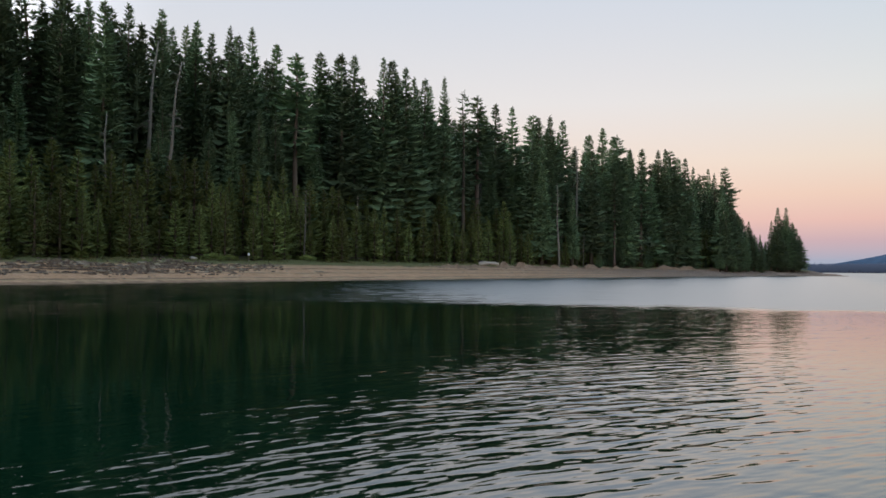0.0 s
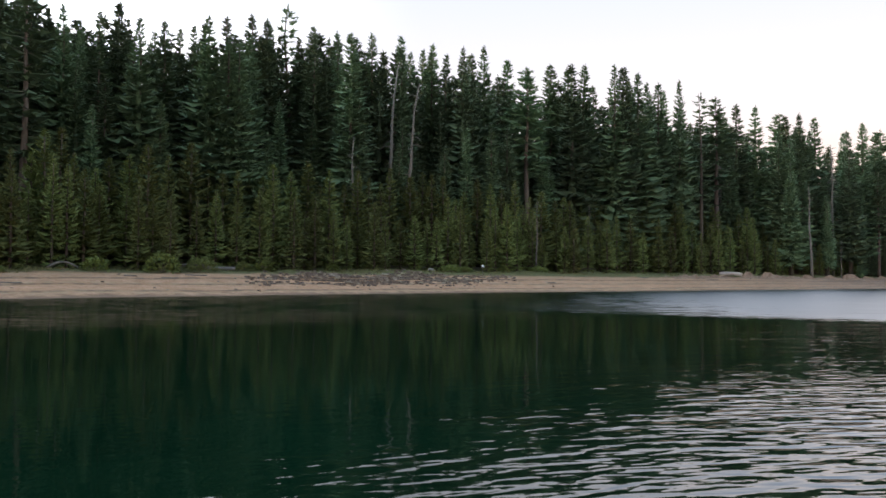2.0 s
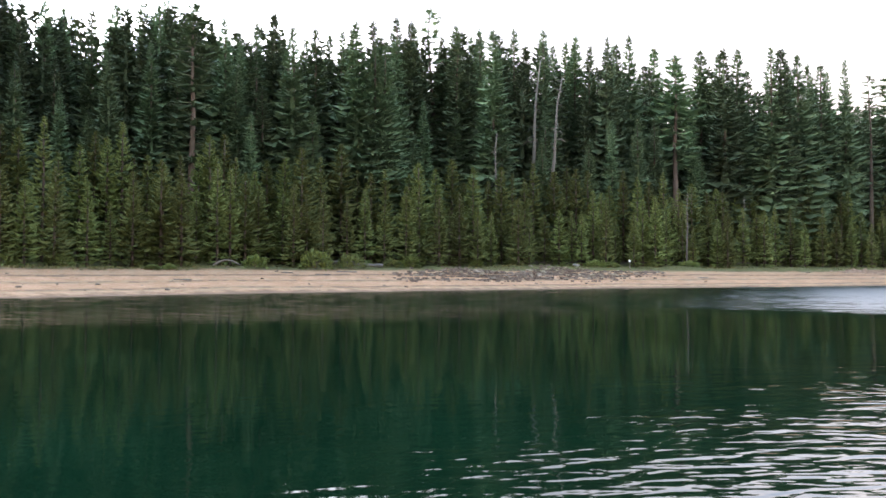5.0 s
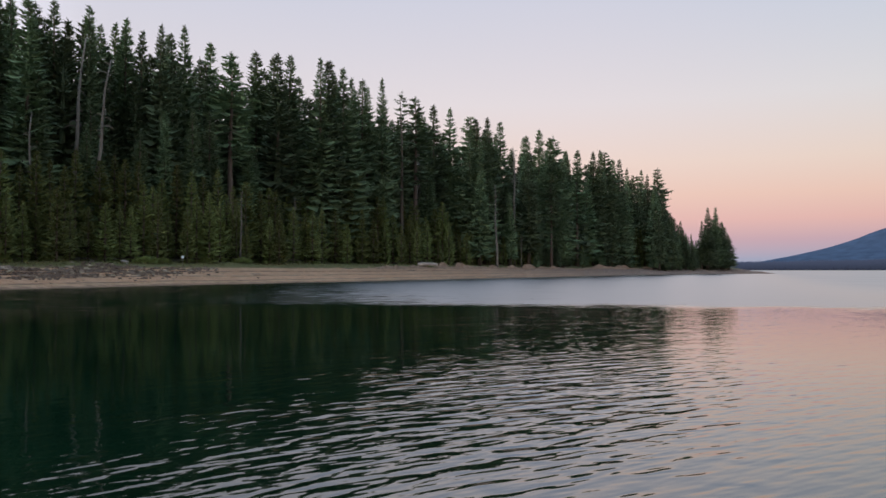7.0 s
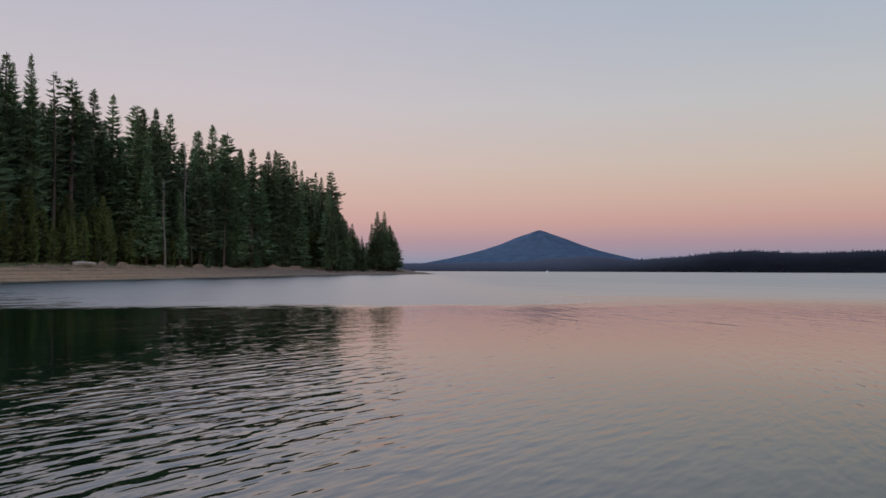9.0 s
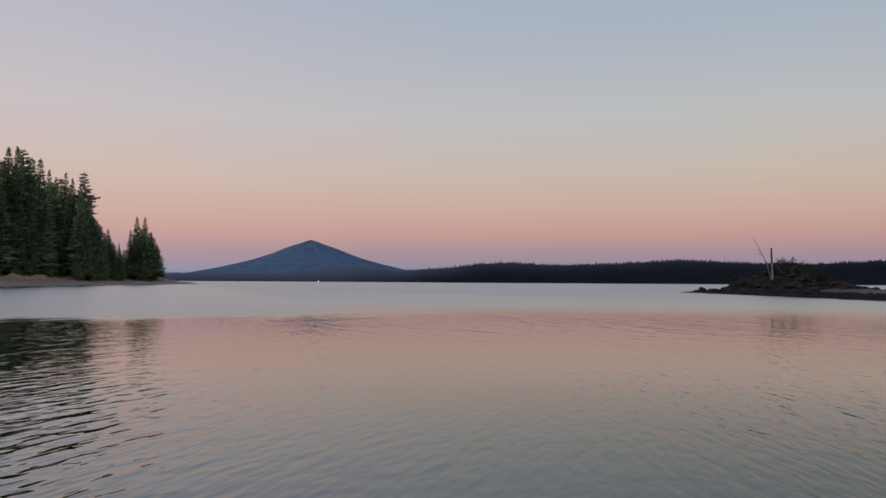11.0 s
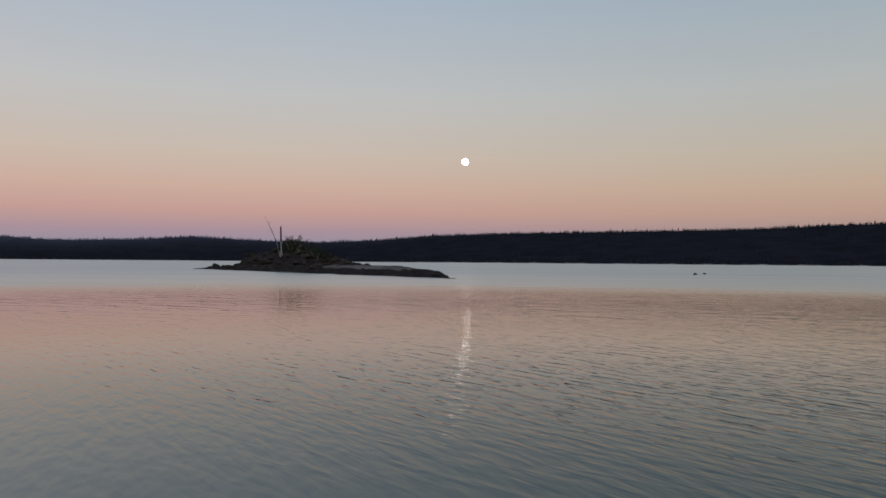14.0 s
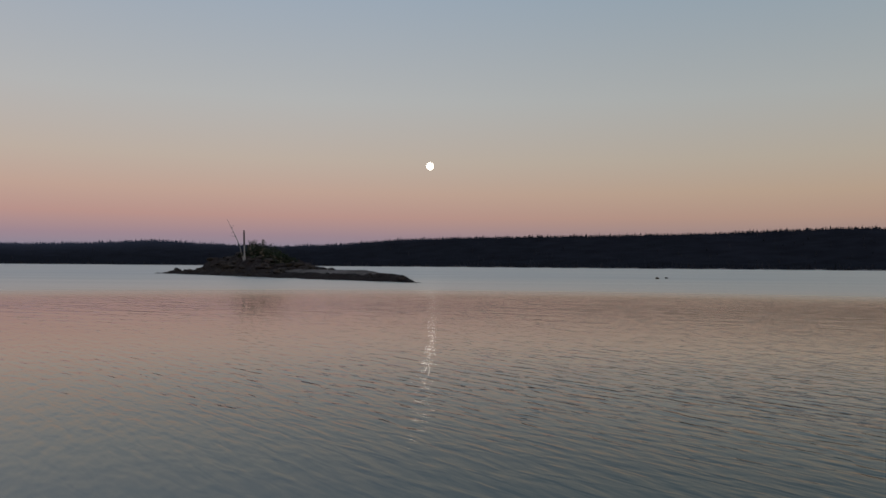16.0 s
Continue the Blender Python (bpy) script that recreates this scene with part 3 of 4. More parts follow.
def build_moon():
    bm = bmesh.new()
    bmesh.ops.create_uvsphere(bm, u_segments=48, v_segments=24, radius=4500 * math.tan(radians(0.255)))
    me = bpy.data.meshes.new("moon")
    bm.to_mesh(me)
    bm.free()
    me.materials.append(glowing("moon_glow", (1.0, 0.93, 0.82), 5.0))
    me.polygons.foreach_set("use_smooth", [True] * len(me.polygons))
    ob = new("moon", me)
    p = at(MOON_AZ, 4500 * math.cos(radians(MOON_EL)))
    ob.location = (p[0], p[1], EYE + 4500 * math.sin(radians(MOON_EL)))
    tagged(ob, "bright white moon, nearly full, low in the evening sky", "moon")


build_moon()


# ---- trees ----
def needles(rng, base, way, length, width, droop):
    """One spray of needles: a bent lozenge."""
    way = np.array(way)
    side = np.cross(way, (0, 0, 1)) + rng.normal(0, 0.35, 3)
    side = side / (np.linalg.norm(side) + 1e-6)
    mid = base + way * length * 0.5
    tip = base + way * length + np.array((0, 0, -droop * length))
    return [base, mid + side * width, tip, mid - side * width]


def inner_mass(rng, h, spread, low, shape, rings, sides):
    """The thick inner part of a crown, where no light comes through."""
    v, f = [], []
    for i in range(rings):
        u = i / (rings - 1)
        r = spread * shape(u) * 0.2 * (1 - 0.5 * u)
        for k in range(sides):
            a = 2 * math.pi * (k + 0.5 * (i % 2) + rng.uniform(-0.3, 0.3)) / sides
            q = r * rng.uniform(0.6, 1.15) + 0.01
            v.append((q * math.cos(a), q * math.sin(a), h * (low + (0.97 - low) * u) + rng.uniform(-0.01, 0.01) * h))
        if i:
            f += [((i - 1) * sides + k, (i - 1) * sides + (k + 1) % sides, i * sides + (k + 1) % sides, i * sides + k) for k in range(sides)]
    return np.array(v), f


def conifer_crown(rng, h, spread, low, whorls, per, droop=0.3, ragged=0.25, taper=0.8, gaps=0.08, sprays=1.0, size=1.0, up=0.45, hang=0.5, core=True, plate=1.0):
    """Tiers of boughs round the trunk; each bough is an axis that sags and lifts at its tip, fringed by flat side sprays and hanging twigs."""
    v, limbs = [], []
    turn = rng.uniform(0, 6.28)
    phase, sway = rng.uniform(0, 6.28, 3), rng.uniform(0.04, 0.12)

    def shape(u):
        return ((1 - u) ** taper) * min(1, 0.6 + 2.2 * u) * (1 + sway * math.sin(9 * u + phase[0]) + 0.6 * sway * math.sin(21 * u + phase[1]))

    for w in range(whorls):
        u = 1 - (1 - min(0.99, max(0, (w + rng.uniform(-0.3, 0.3)) / whorls))) ** 1.3
        z = h * (low + (0.985 - low) * u)
        tier = rng.uniform(1 - ragged, 1.06)
        n = per if u < 0.85 else max(5, per - 2)
        turn += rng.uniform(0.3, 1.2)
        for b in range(n):
            if rng.rand() < gaps:
                continue
            reach = spread * shape(u) * tier * rng.uniform(0.68, 1.12) + 0.014 * h * (1 - 0.55 * u)
            ang = turn + 6.283 * b / n + rng.normal(0, 0.22)
            out, across = np.array((math.cos(ang), math.sin(ang), 0)), np.array((-math.sin(ang), math.cos(ang), 0))
            rise = up * u - droop * (1 - u) + rng.normal(0, 0.06)
            z0 = z + rng.normal(0, 0.004 * h)

            def axis(t):
                return out * reach * t + np.array((0, 0, z0 + reach * (rise * t - 0.18 * t * t + 0.11 * t ** 4)))

            # the bough's own thick plate, two leaves that hang like a roof from the axis
            for roll in (rng.uniform(0.35, 1.0), -rng.uniform(0.35, 1.0)):
                half = 0.30 * reach * plate
                mid = axis(rng.uniform(0.5, 0.68)) + across * half * math.copysign(1, roll) * math.cos(roll) - np.array((0, 0, half * abs(math.sin(roll)) + 0.05))
                v += [axis(0.02), mid, axis(0.62), axis(0.62), mid, axis(0.97)]
            limbs.append((axis(0.0), axis(0.5), axis(0.9), 0.012 * reach + 0.02))
            m = max(4, int((3 + 2.3 * reach) * sprays))
            for k in range(m):
                t = 0.3 + 0.72 * (k + rng.uniform(0, 1)) / m
                p = axis(t)
                length = (0.18 * reach + 0.34) * (1.25 - 0.55 * t) * rng.uniform(0.65, 1.3) * size
                bend = rng.uniform(0.5, 1.15) * (1 if k % 2 else -1)
                way = out * math.cos(bend) + across * math.sin(bend) + np.array((0, 0, rise * 0.5 + up * 0.25 + rng.normal(-0.12, 0.22)))
                side = out * rng.uniform(0.5, 1) - across * math.sin(bend) * 0.4 + np.array((0, 0, rng.normal(0, 0.45)))
                side = side * (0.27 * length)
                v += [p - side, p + side, p + way * length]
            for k in range(int(m * hang)):
                t = rng.uniform(0.35, 1.0)
                p = axis(t)
                length = rng.uniform(0.25, 0.6) * size * (0.6 + 0.12 * reach)
                side = (out * rng.normal(0, 0.6) + across * rng.normal(0, 0.8)) * 0.3 * length
                v += [p - side, p + side, p + out * rng.uniform(0, 0.3) * length + np.array((0, 0, -length))]
            tip = axis(1.0)
            side = across * 0.12 * size + np.array((0, 0, 0.05))
            v += [tip - side - out * 0.2, tip + side - out * 0.2, tip + (out * 0.32 + np.array((0, 0, 0.1 + 0.2 * up))) * size]
    # the leader and its short upright twigs
    for k in range(12):
        a, z = rng.uniform(0, 6.28), h * (0.955 + 0.0036 * k)
        way = np.array((math.cos(a), math.sin(a), 0.9)) * 0.011 * h
        side = np.array((-math.sin(a), math.cos(a), 0)) * 0.0022 * h
        v += [np.array((0, 0, z)) - side, np.array((0, 0, z)) + side, np.array((0, 0, z)) + way]
    v = np.array(v)
    leaves = (v, [(3 * i, 3 * i + 1, 3 * i + 2) for i in range(len(v) // 3)])
    if core:
        leaves = join([leaves, inner_mass(rng, h, spread, low, shape, 16, 7)])
    return leaves, [tube((a, b, c), (r, r * 0.6, r * 0.3), 3) for a, b, c, r in limbs]


def trunk_of(rng, h, foot, top=0.04, lean=0.004):
    pts = [(lean * h * math.sin(k * 1.3 + foot * 9) * k / 6, lean * h * math.cos(k * 1.7) * k / 6, -1.2 + (h + 1.1) * k / 7) for k in range(8)]
    radii = [foot * 1.25] + [foot * (1 - k / 7) + top for k in range(1, 8)]
    return tube(pts, radii, 7)


KINDS = {}


def make_tree(name, label, height, trunk, bark, crown=None, leaf=None, limbs=(), group=""):
    thing = new(name)
    tagged(thing, label, "tree", group)
    part("trunk", mesh_of("trunk", *trunk, bark, flat=False), thing)
    if limbs:
        tagged(part("limb", mesh_of("limb", *join(limbs), bark), thing), kind="stuff")
    if crown is not None:
        part("crown", mesh_of("crown", *crown, leaf), thing)
    return [thing, height, False]


def tree_kinds():
    rng = np.random.RandomState(21)
    firs, slim, pines, sparse, young, dead = [], [], [], [], [], []
    for k in range(7):
        crown, _ = conifer_crown(rng, 34, rng.uniform(4.2, 5.5), rng.uniform(0.03, 0.16), 43, 8, rng.uniform(0.12, 0.4), 0.22, rng.uniform(0.74, 0.94), 0.05, 0.95, 0.9)
        firs.append(make_tree("fir_tree", "tall dark green fir in the lakeside forest", 34, trunk_of(rng, 34, 0.42), BARK, crown, FIR, group="firs of the lakeside forest"))
    for k in range(4):
        crown, _ = conifer_crown(rng, 34, rng.uniform(2.8, 3.5), rng.uniform(0.08, 0.22), 44, 8, rng.uniform(0.2, 0.45), 0.28, rng.uniform(0.58, 0.76), 0.08)
        slim.append(make_tree("spruce_tree", "slim blunt-topped dark spruce in the lakeside forest", 34, trunk_of(rng, 34, 0.38), BARK, crown, FIR, group="slim spruces of the lakeside forest"))
    for k in range(4):
        crown, limbs = conifer_crown(rng, 34, rng.uniform(3.2, 4.2), rng.uniform(0.34, 0.48), 22, 7, rng.uniform(-0.1, 0.15), 0.45, rng.uniform(0.36, 0.5), 0.25, 1.7, 1.25, 0.35, 0.3, core=k < 2)
        pines.append(make_tree("pine_tree", "tall open-crowned pine with a bare lower trunk", 34, trunk_of(rng, 34, 0.48), PALEBARK, crown, FIR, limbs, group="tall pines of the lakeside forest"))
    for k in range(2):
        crown, limbs = conifer_crown(rng, 34, rng.uniform(1.8, 2.1), 0.3, 26, 5, 0.1, 0.5, 0.34, 0.34, 1.3, 1.1, 0.3, 0.4, core=False)
        sparse.append(make_tree("pine_tree", "thin gappy pine rising above the forest", 34, trunk_of(rng, 34, 0.34, lean=0.01), BARK, crown, FIR, limbs, group="thin pines above the forest"))
    for k in range(7):
        crown, _ = conifer_crown(rng, 14, rng.uniform(2.3, 3.1), 0.04, 26, 8, rng.uniform(-0.15, 0.12), 0.2, rng.uniform(0.66, 0.85), 0.05, 1.45, 0.66, 0.6, 0.25, core=False, plate=0.8)
        young.append(make_tree("young_pine", "young bushy green pine at the forest edge", 14, trunk_of(rng, 14, 0.2), BARK, crown, PINE, group="young pines at the forest edge"))
    for k in range(3):
        limbs = []
        for j in range(16 + 8 * k):
            z, a, s = rng.uniform(0.4, 0.97) * 24, rng.uniform(0, 6.28), rng.uniform(0.4, 1.7)
            limbs.append(tube([(0, 0, z), (s * 0.6 * math.cos(a), s * 0.6 * math.sin(a), z + 0.1), (s * math.cos(a), s * math.sin(a), z + rng.uniform(-0.6, 0.3))], [0.08, 0.05, 0.02], 4))
        dead.append(make_tree("dead_tree", "bare grey dead tree trunk with broken stubs", 24, trunk_of(rng, 24, 0.3, 0.07, 0.008), DEADWOOD, limbs=limbs, group="dead standing trees"))
    return dict(fir=firs, slim=slim, pine=pines, sparse=sparse, young=young, dead=dead)


KINDS = tree_kinds()
R_TREES = np.random.RandomState(77)


def plant(kind, x, y, h, wide=1.0, which=None, tilt=(0, 0)):
    """Stand a tree of that kind and height on the ground."""
    pool = KINDS[kind]
    slot = pool[R_TREES.randint(len(pool)) if which is None else which % len(pool)]
    s = h / slot[1]
    over = Matrix.Rotation(radians(tilt[0]), 4, Vector((math.sin(radians(tilt[1])), math.cos(radians(tilt[1])), 0)))
    m = pose(x, y, land_height(x, y) - 0.15) @ over @ pose(0, 0, 0, 0, 0, R_TREES.uniform(0, 360)) @ Matrix.Diagonal((s * wide, s * wide, s, 1))
    if slot[2]:
        first = slot[0].scale
        copy_thing(slot[0], m @ Matrix.Diagonal((1 / first.x, 1 / first.y, 1 / first.z, 1)))
    else:
        slot[0].matrix_basis, slot[2] = m, True


def on_shore(az, d):
    """The point at that bearing that lies d metres inland."""
    lo = float(np.interp(az, [p[0] for p in SHORE[:16]], [p[1] for p in SHORE[:16]]))
    r = lo + np.arange(-25, 420, 2.0)
    x, y = r * math.sin(radians(az)), r * math.cos(radians(az))
    dd = on_grid(GD, x, y)
    hit = np.nonzero(dd >= d)[0]
    k = hit[0] if len(hit) else int(np.argmax(dd))
    return x[k], y[k], r[k]


# bearing and elevation of the trees that make the skyline
SKYLINE = (
    ((-68.0, 19.5), (-65.5, 20.6), (-63.0, 19.2), (-61.5, 20.9), (-59.5, 19.8), (-56.2, 17.3), (-55.1, 16.8), (-53.7, 16.9), (-52.6, 16.6), (-52.1, 16.2), (-50.9, 16.7), (-49.4, 17.3), (-47.7, 17.7), (-46.2, 18.0), (-44.5, 17.8), (-42.4, 17.1), (-41.4, 16.2), (-40.2, 16.9), (-39.0, 17.6), (-37.7, 16.9), (-36.1, 16.9), (-35.1, 16.5), (-34.2, 16.8), (-33.2, 17.5), (-32.0, 17.5)),
    ((-30.3, 17.9), (-27.8, 18.6), (-27.0, 16.5), (-26.0, 17.3), (-24.3, 17.1), (-23.3, 17.0), (-21.8, 17.0), (-19.7, 16.9), (-18.1, 16.0), (-17.4, 16.4), (-16.4, 15.7), (-15.2, 16.2), (-13.7, 16.3), (-12.0, 15.4), (-10.6, 14.9), (-8.9, 15.0), (-7.4, 15.0), (-6.5, 14.9), (-5.9, 13.5), (-4.4, 15.1), (-3.8, 15.1), (-2.8, 14.2), (-2.2, 13.5), (-1.4, 13.5), (-0.0, 13.6)),
    ((1.4, 12.6), (2.4, 12.3), (3.7, 11.7), (4.9, 11.5), (6.4, 10.9), (7.6, 11.2), (8.5, 10.5), (10.4, 9.5), (11.3, 10.5), (12.3, 9.4), (13.2, 8.4), (14.0, 8.4), (15.1, 8.3), (15.9, 8.9), (16.9, 7.7), (18.4, 6.9), (19.5, 7.0), (20.6, 3.5), (21.0, 3.3), (21.7, 2.4), (22.4, 3.3), (22.8, 4.2), (23.3, 4.2), (23.7, 3.2)),
)

# dead trees: bearing, elevation of the top, metres inland, lean, kind
DEAD = ((-20.8, 15.1, 37, 3, 0), (-19.8, 14.0, 34, 6, 1), (-23.1, 10.1, 30, 0, 0), (2.6, 11.9, 46, 0, 2), (9.5, 8.8, 26, 0, 1), (6.3, 9.6, 36, 0, 2), (3.2, 7.5, 40, -1, 0), (8.3, 6.2, 19, -2, 0), (-9.9, 5.6, 24, 1, 1), (19.2, 4.2, 18, 0, 1), (-6.2, 5.2, 26, 0, 0), (10.0, 2.6, 20, 0, 0))
ISLE_POLE = (38.0, 6.0)

SKY_ALL = sorted(p for row in SKYLINE for p in row)


def sky_el(az):
    return float(np.interp(az, [p[0] for p in SKY_ALL], [p[1] for p in SKY_ALL]))


def plant_to(kind, az, el, d, wide=1.0, which=None, low=12, high=50):
    """Stand a tree at a bearing, d metres inland, that reaches an elevation."""
    for _ in range(6):
        x, y, r = on_shore(az, d)
        h = EYE + r * math.tan(radians(el)) - land_height(x, y)
        if h > high:
            d = max(d - 9, 31 if az < 10 else 24 if az < 19 else 11)
        elif h < low:
            d += 9
        else:
            break
    plant(kind, x, y, max(low, min(high, h)), wide, which)


THIN = (-47.7, -46.2, -27.8, 1.4)
OPEN = (-44.5, -10.6, 2.4, 6.4, 12.3, 15.9, 19.5)
BROAD = (-59.5, -37.7, -33.2, -23.3, -7.4, 4.9)
for row in SKYLINE:
    for az, el in row:
        kind = "sparse" if az in THIN else "pine" if az in OPEN else "fir" if az in BROAD or R_TREES.rand() < 0.62 else "slim"
        el += 0.35 if az < -38 else 0.2 if az < -12 else 0.1
        d = R_TREES.uniform(40, 66) if az < 10 else R_TREES.uniform(27, 45) if az < 20 else R_TREES.uniform(14, 24)
        wide = R_TREES.uniform(0.95, 1.35) if az < 10 else R_TREES.uniform(1.05, 1.4)
        if az in OPEN or az in BROAD:
            d, wide = (36, 1.3) if az < 10 else (24, 1.25)
        plant_to(kind if az < 21 else "fir", az, el, d, wide)

# trees between the front edge and the skyline
for k in range(150):
    az = R_TREES.uniform(-64, 21)
    d = R_TREES.uniform(34, 52) if az < 8 else R_TREES.uniform(20, 40)
    el = sky_el(az) * R_TREES.uniform(0.5, 0.93)
    plant_to("fir" if R_TREES.rand() < 0.7 else "slim" if R_TREES.rand() < 0.7 else "pine", az, el, d, R_TREES.uniform(0.95, 1.4), low=9)

for k in range(56):
    az = R_TREES.uniform(-66, 20)
    plant_to("fir" if k % 3 else "slim", az, sky_el(az) * R_TREES.uniform(0.9, 1.0), R_TREES.uniform(42, 60) if az < 8 else R_TREES.uniform(24, 40), R_TREES.uniform(0.95, 1.3), low=9)

# the dense stand toward the point
for k in range(60):
    az = R_TREES.uniform(6, 22.2)
    plant_to("fir" if k % 4 else "pine", az, sky_el(az) * R_TREES.uniform(0.5, 0.92), R_TREES.uniform(22, 36), R_TREES.uniform(1.1, 1.5), low=9)
for k in range(18):
    az = R_TREES.uniform(19.3, 22.3)
    plant_to("fir", az, sky_el(az) * R_TREES.uniform(0.6, 0.95), R_TREES.uniform(11, 20), 1.4, low=6)
for az, el in ((22.55, 2.6), (22.75, 3.1), (23.05, 3.5), (23.35, 3.5), (23.65, 3.2), (23.9, 2.9), (24.1, 2.4), (22.4, 2.0), (23.2, 3.0), (23.75, 2.7), (22.9, 2.8), (23.0, 2.2), (23.4, 2.6), (23.5, 3.0), (23.8, 2.2), (22.6, 1.9), (24.0, 1.9)):
    plant_to("fir", az, el, R_TREES.uniform(13, 20), 2.2, low=6)

for k in range(44):
    az = R_TREES.uniform(11, 22)
    x, y, r = on_shore(az, R_TREES.uniform(18.5, 25) if az < 19 else R_TREES.uniform(11, 18))
    plant("fir", x, y, R_TREES.uniform(5, 13), R_TREES.uniform(1.5, 2.2))

# young pines along the edge, the taller ones behind
for near, far, short, tall, step in ((22.5, 27, 8, 14.5, 2.5), (27, 34, 13.5, 19, 2.1)):
    az = -66.0
    while az < 20:
        x, y, r = on_shore(az, R_TREES.uniform(near, far))
        plant("young", x, y, R_TREES.uniform(short, tall), R_TREES.uniform(0.85, 1.3))
        az += math.degrees(step * R_TREES.uniform(0.6, 1.4) / r)


def background_forest():
    """The depth of the wood behind the trees at its edge, too many to count."""
    rng = np.random.RandomState(5)
    shapes = [conifer_crown(rng, 30.0, rng.uniform(3.8, 4.8), 0.08, 25, 5, 0.3, 0.35, rng.uniform(0.55, 0.8), 0.04, 0.3, 1.8, hang=0.15, plate=1.15)[0] for _ in range(4)]
    vs, faces, total = [], [], 0
    spots = []
    for k in range(540):
        a = rng.uniform(-75, 22) if k % 4 else rng.uniform(-9, 12)
        x, y, r = on_shore(a, rng.uniform(42, 100) if a < 12 else rng.uniform(22, 60))
        spots.append((a, x, y, r))
    for k in range(70):
        a = rng.uniform(-72, -16)
        spots.append((a, *on_shore(a, rng.uniform(42, 62))))
    for a, x, y, r in spots:
        z = land_height(x, y)
        h = min(rng.uniform(30, 46), EYE + r * math.tan(radians(sky_el(a) * (rng.uniform(0.84, 1.0) if a > -15 else rng.uniform(0.9, 1.03)))) - z)
        if h < 8:
            continue
        shape = shapes[rng.randint(4)]
        v = shape[0].copy() * (h / 30)
        faces += [tuple(i + total for i in q) for q in shape[1]]
        total += len(v)
        w = rng.uniform(0, 6.28)
        c, s = math.cos(w), math.sin(w)
        vs.append(np.stack([v[:, 0] * c - v[:, 1] * s + x, v[:, 0] * s + v[:, 1] * c + y, v[:, 2] + z - 0.3], 1))
    V = np.concatenate(vs)
    tagged(new("background_forest", mesh_of("background_forest", V, faces, FIR)), "dense dark fir forest on the slope behind the shore", "forest", kind="stuff")


background_forest()

# ---- dead standing trees ----
for az, el, d, tilt, k in DEAD:
    x, y, r = on_shore(az, d)
    g = land_height(x, y)
    plant("dead", x, y, EYE + r * math.tan(radians(el)) - g, 1.0, k, tilt=(tilt, az))

for pool in KINDS.values():
    for slot in pool:
        if not slot[2]:
            for o in (*slot[0].children, slot[0]):
                bpy.data.objects.remove(o)


# ---- stones, shrubs and driftwood on the beach ----
def stone_mesh(seed, material, flat=0.42):
    rng = np.random.RandomState(seed)
    bm = bmesh.new()
    bmesh.ops.create_icosphere(bm, subdivisions=2, radius=1.0)
    dirs = rng.normal(0, 1, (9, 3))
    dirs /= np.linalg.norm(dirs, axis=1)[:, None]
    cut = rng.uniform(0.45, 0.85, 9)
    for v in bm.verts:
        p = np.array(v.co)
        for dd, c in zip(dirs, cut):
            over = p @ dd - c
            if over > 0:
                p = p - dd * over * 0.97
        p = p * (1 + 0.08 * noise.noise(Vector(p * 2.3 + seed)))
        v.co = (p[0], p[1] * 0.85, p[2] * flat)
    me = bpy.data.meshes.new("rock")
    bm.to_mesh(me)
    bm.free()
    me.materials.append(material)
    return me


STONES = [stone_mesh(k, ROCK) for k in range(7)]
LEDGES = [stone_mesh(50 + k, DARKROCK, 0.38) for k in range(4)]
DARKSTONES = [stone_mesh(20 + k, DARKROCK, 0.6) for k in range(6)]
R_SMALL = np.random.RandomState(31)


def stone(name, mesh, x, y, z, size, parent=None):
    ob = new(name, mesh)
    ob.matrix_basis = pose(x, y, z, R_SMALL.uniform(-15, 15), R_SMALL.uniform(-15, 15), R_SMALL.uniform(0, 360)) @ Matrix.Diagonal((size, size, size, 1))
    if parent:
        ob.parent = parent
    return ob


bank = tagged(new("rock_bank"), "long bank of piled grey angular stones on the beach", "rocks")
for k in range(300):
    az = R_SMALL.triangular(-30.0, -19.0, -11.2)
    mid = 12.5 + 1.5 * math.sin(az * 0.9)
    x, y, r = on_shore(az, mid + R_SMALL.normal(0, 2.3) * (1 if az < -14 else 0.6))
    size = R_SMALL.uniform(0.22, 0.56) * (1.4 if R_SMALL.rand() < 0.15 else 1)
    stone("rock", STONES[R_SMALL.randint(7)], x, y, land_height(x, y) + size * 0.15, size, bank)


def rubble():
    """The small broken stones between the large ones."""
    rng = np.random.RandomState(12)
    pieces = []
    for k in range(1500):
        az = rng.triangular(-31, -20, -10.8)
        x, y, r = on_shore(az, 12.3 + 1.5 * math.sin(az * 0.9) + rng.normal(0, 2.8))
        size = rng.uniform(0.08, 0.26)
        p = rng.normal(0, 1, (8, 3)) * (0.25, 0.25, 0.15) + np.array([(i & 1, i >> 1 & 1, i >> 2 & 1) for i in range(8)]) * 2 - 1
        pieces.append((p * (size, size, size * 0.6) + (x, y, land_height(x, y) + size * 0.3), [(0, 2, 3, 1), (4, 5, 7, 6), (0, 1, 5, 4), (2, 6, 7, 3), (0, 4, 6, 2), (1, 3, 7, 5)]))
    tagged(part("rubble", mesh_of("rubble", *join(pieces), ROCK), bank), kind="stuff")


rubble()

for k in range(70):
    az = R_SMALL.uniform(-60, 14)
    x, y, r = on_shore(az, R_SMALL.uniform(1.5, 20))
    size = R_SMALL.uniform(0.14, 0.4)
    tagged(stone("beach_stone", STONES[R_SMALL.randint(7)], x, y, land_height(x, y) + size * 0.15, size), "small grey stone lying on the sandy beach", "stone", "stones on the beach")

x, y, r = on_shore(-17.4, 22.5)
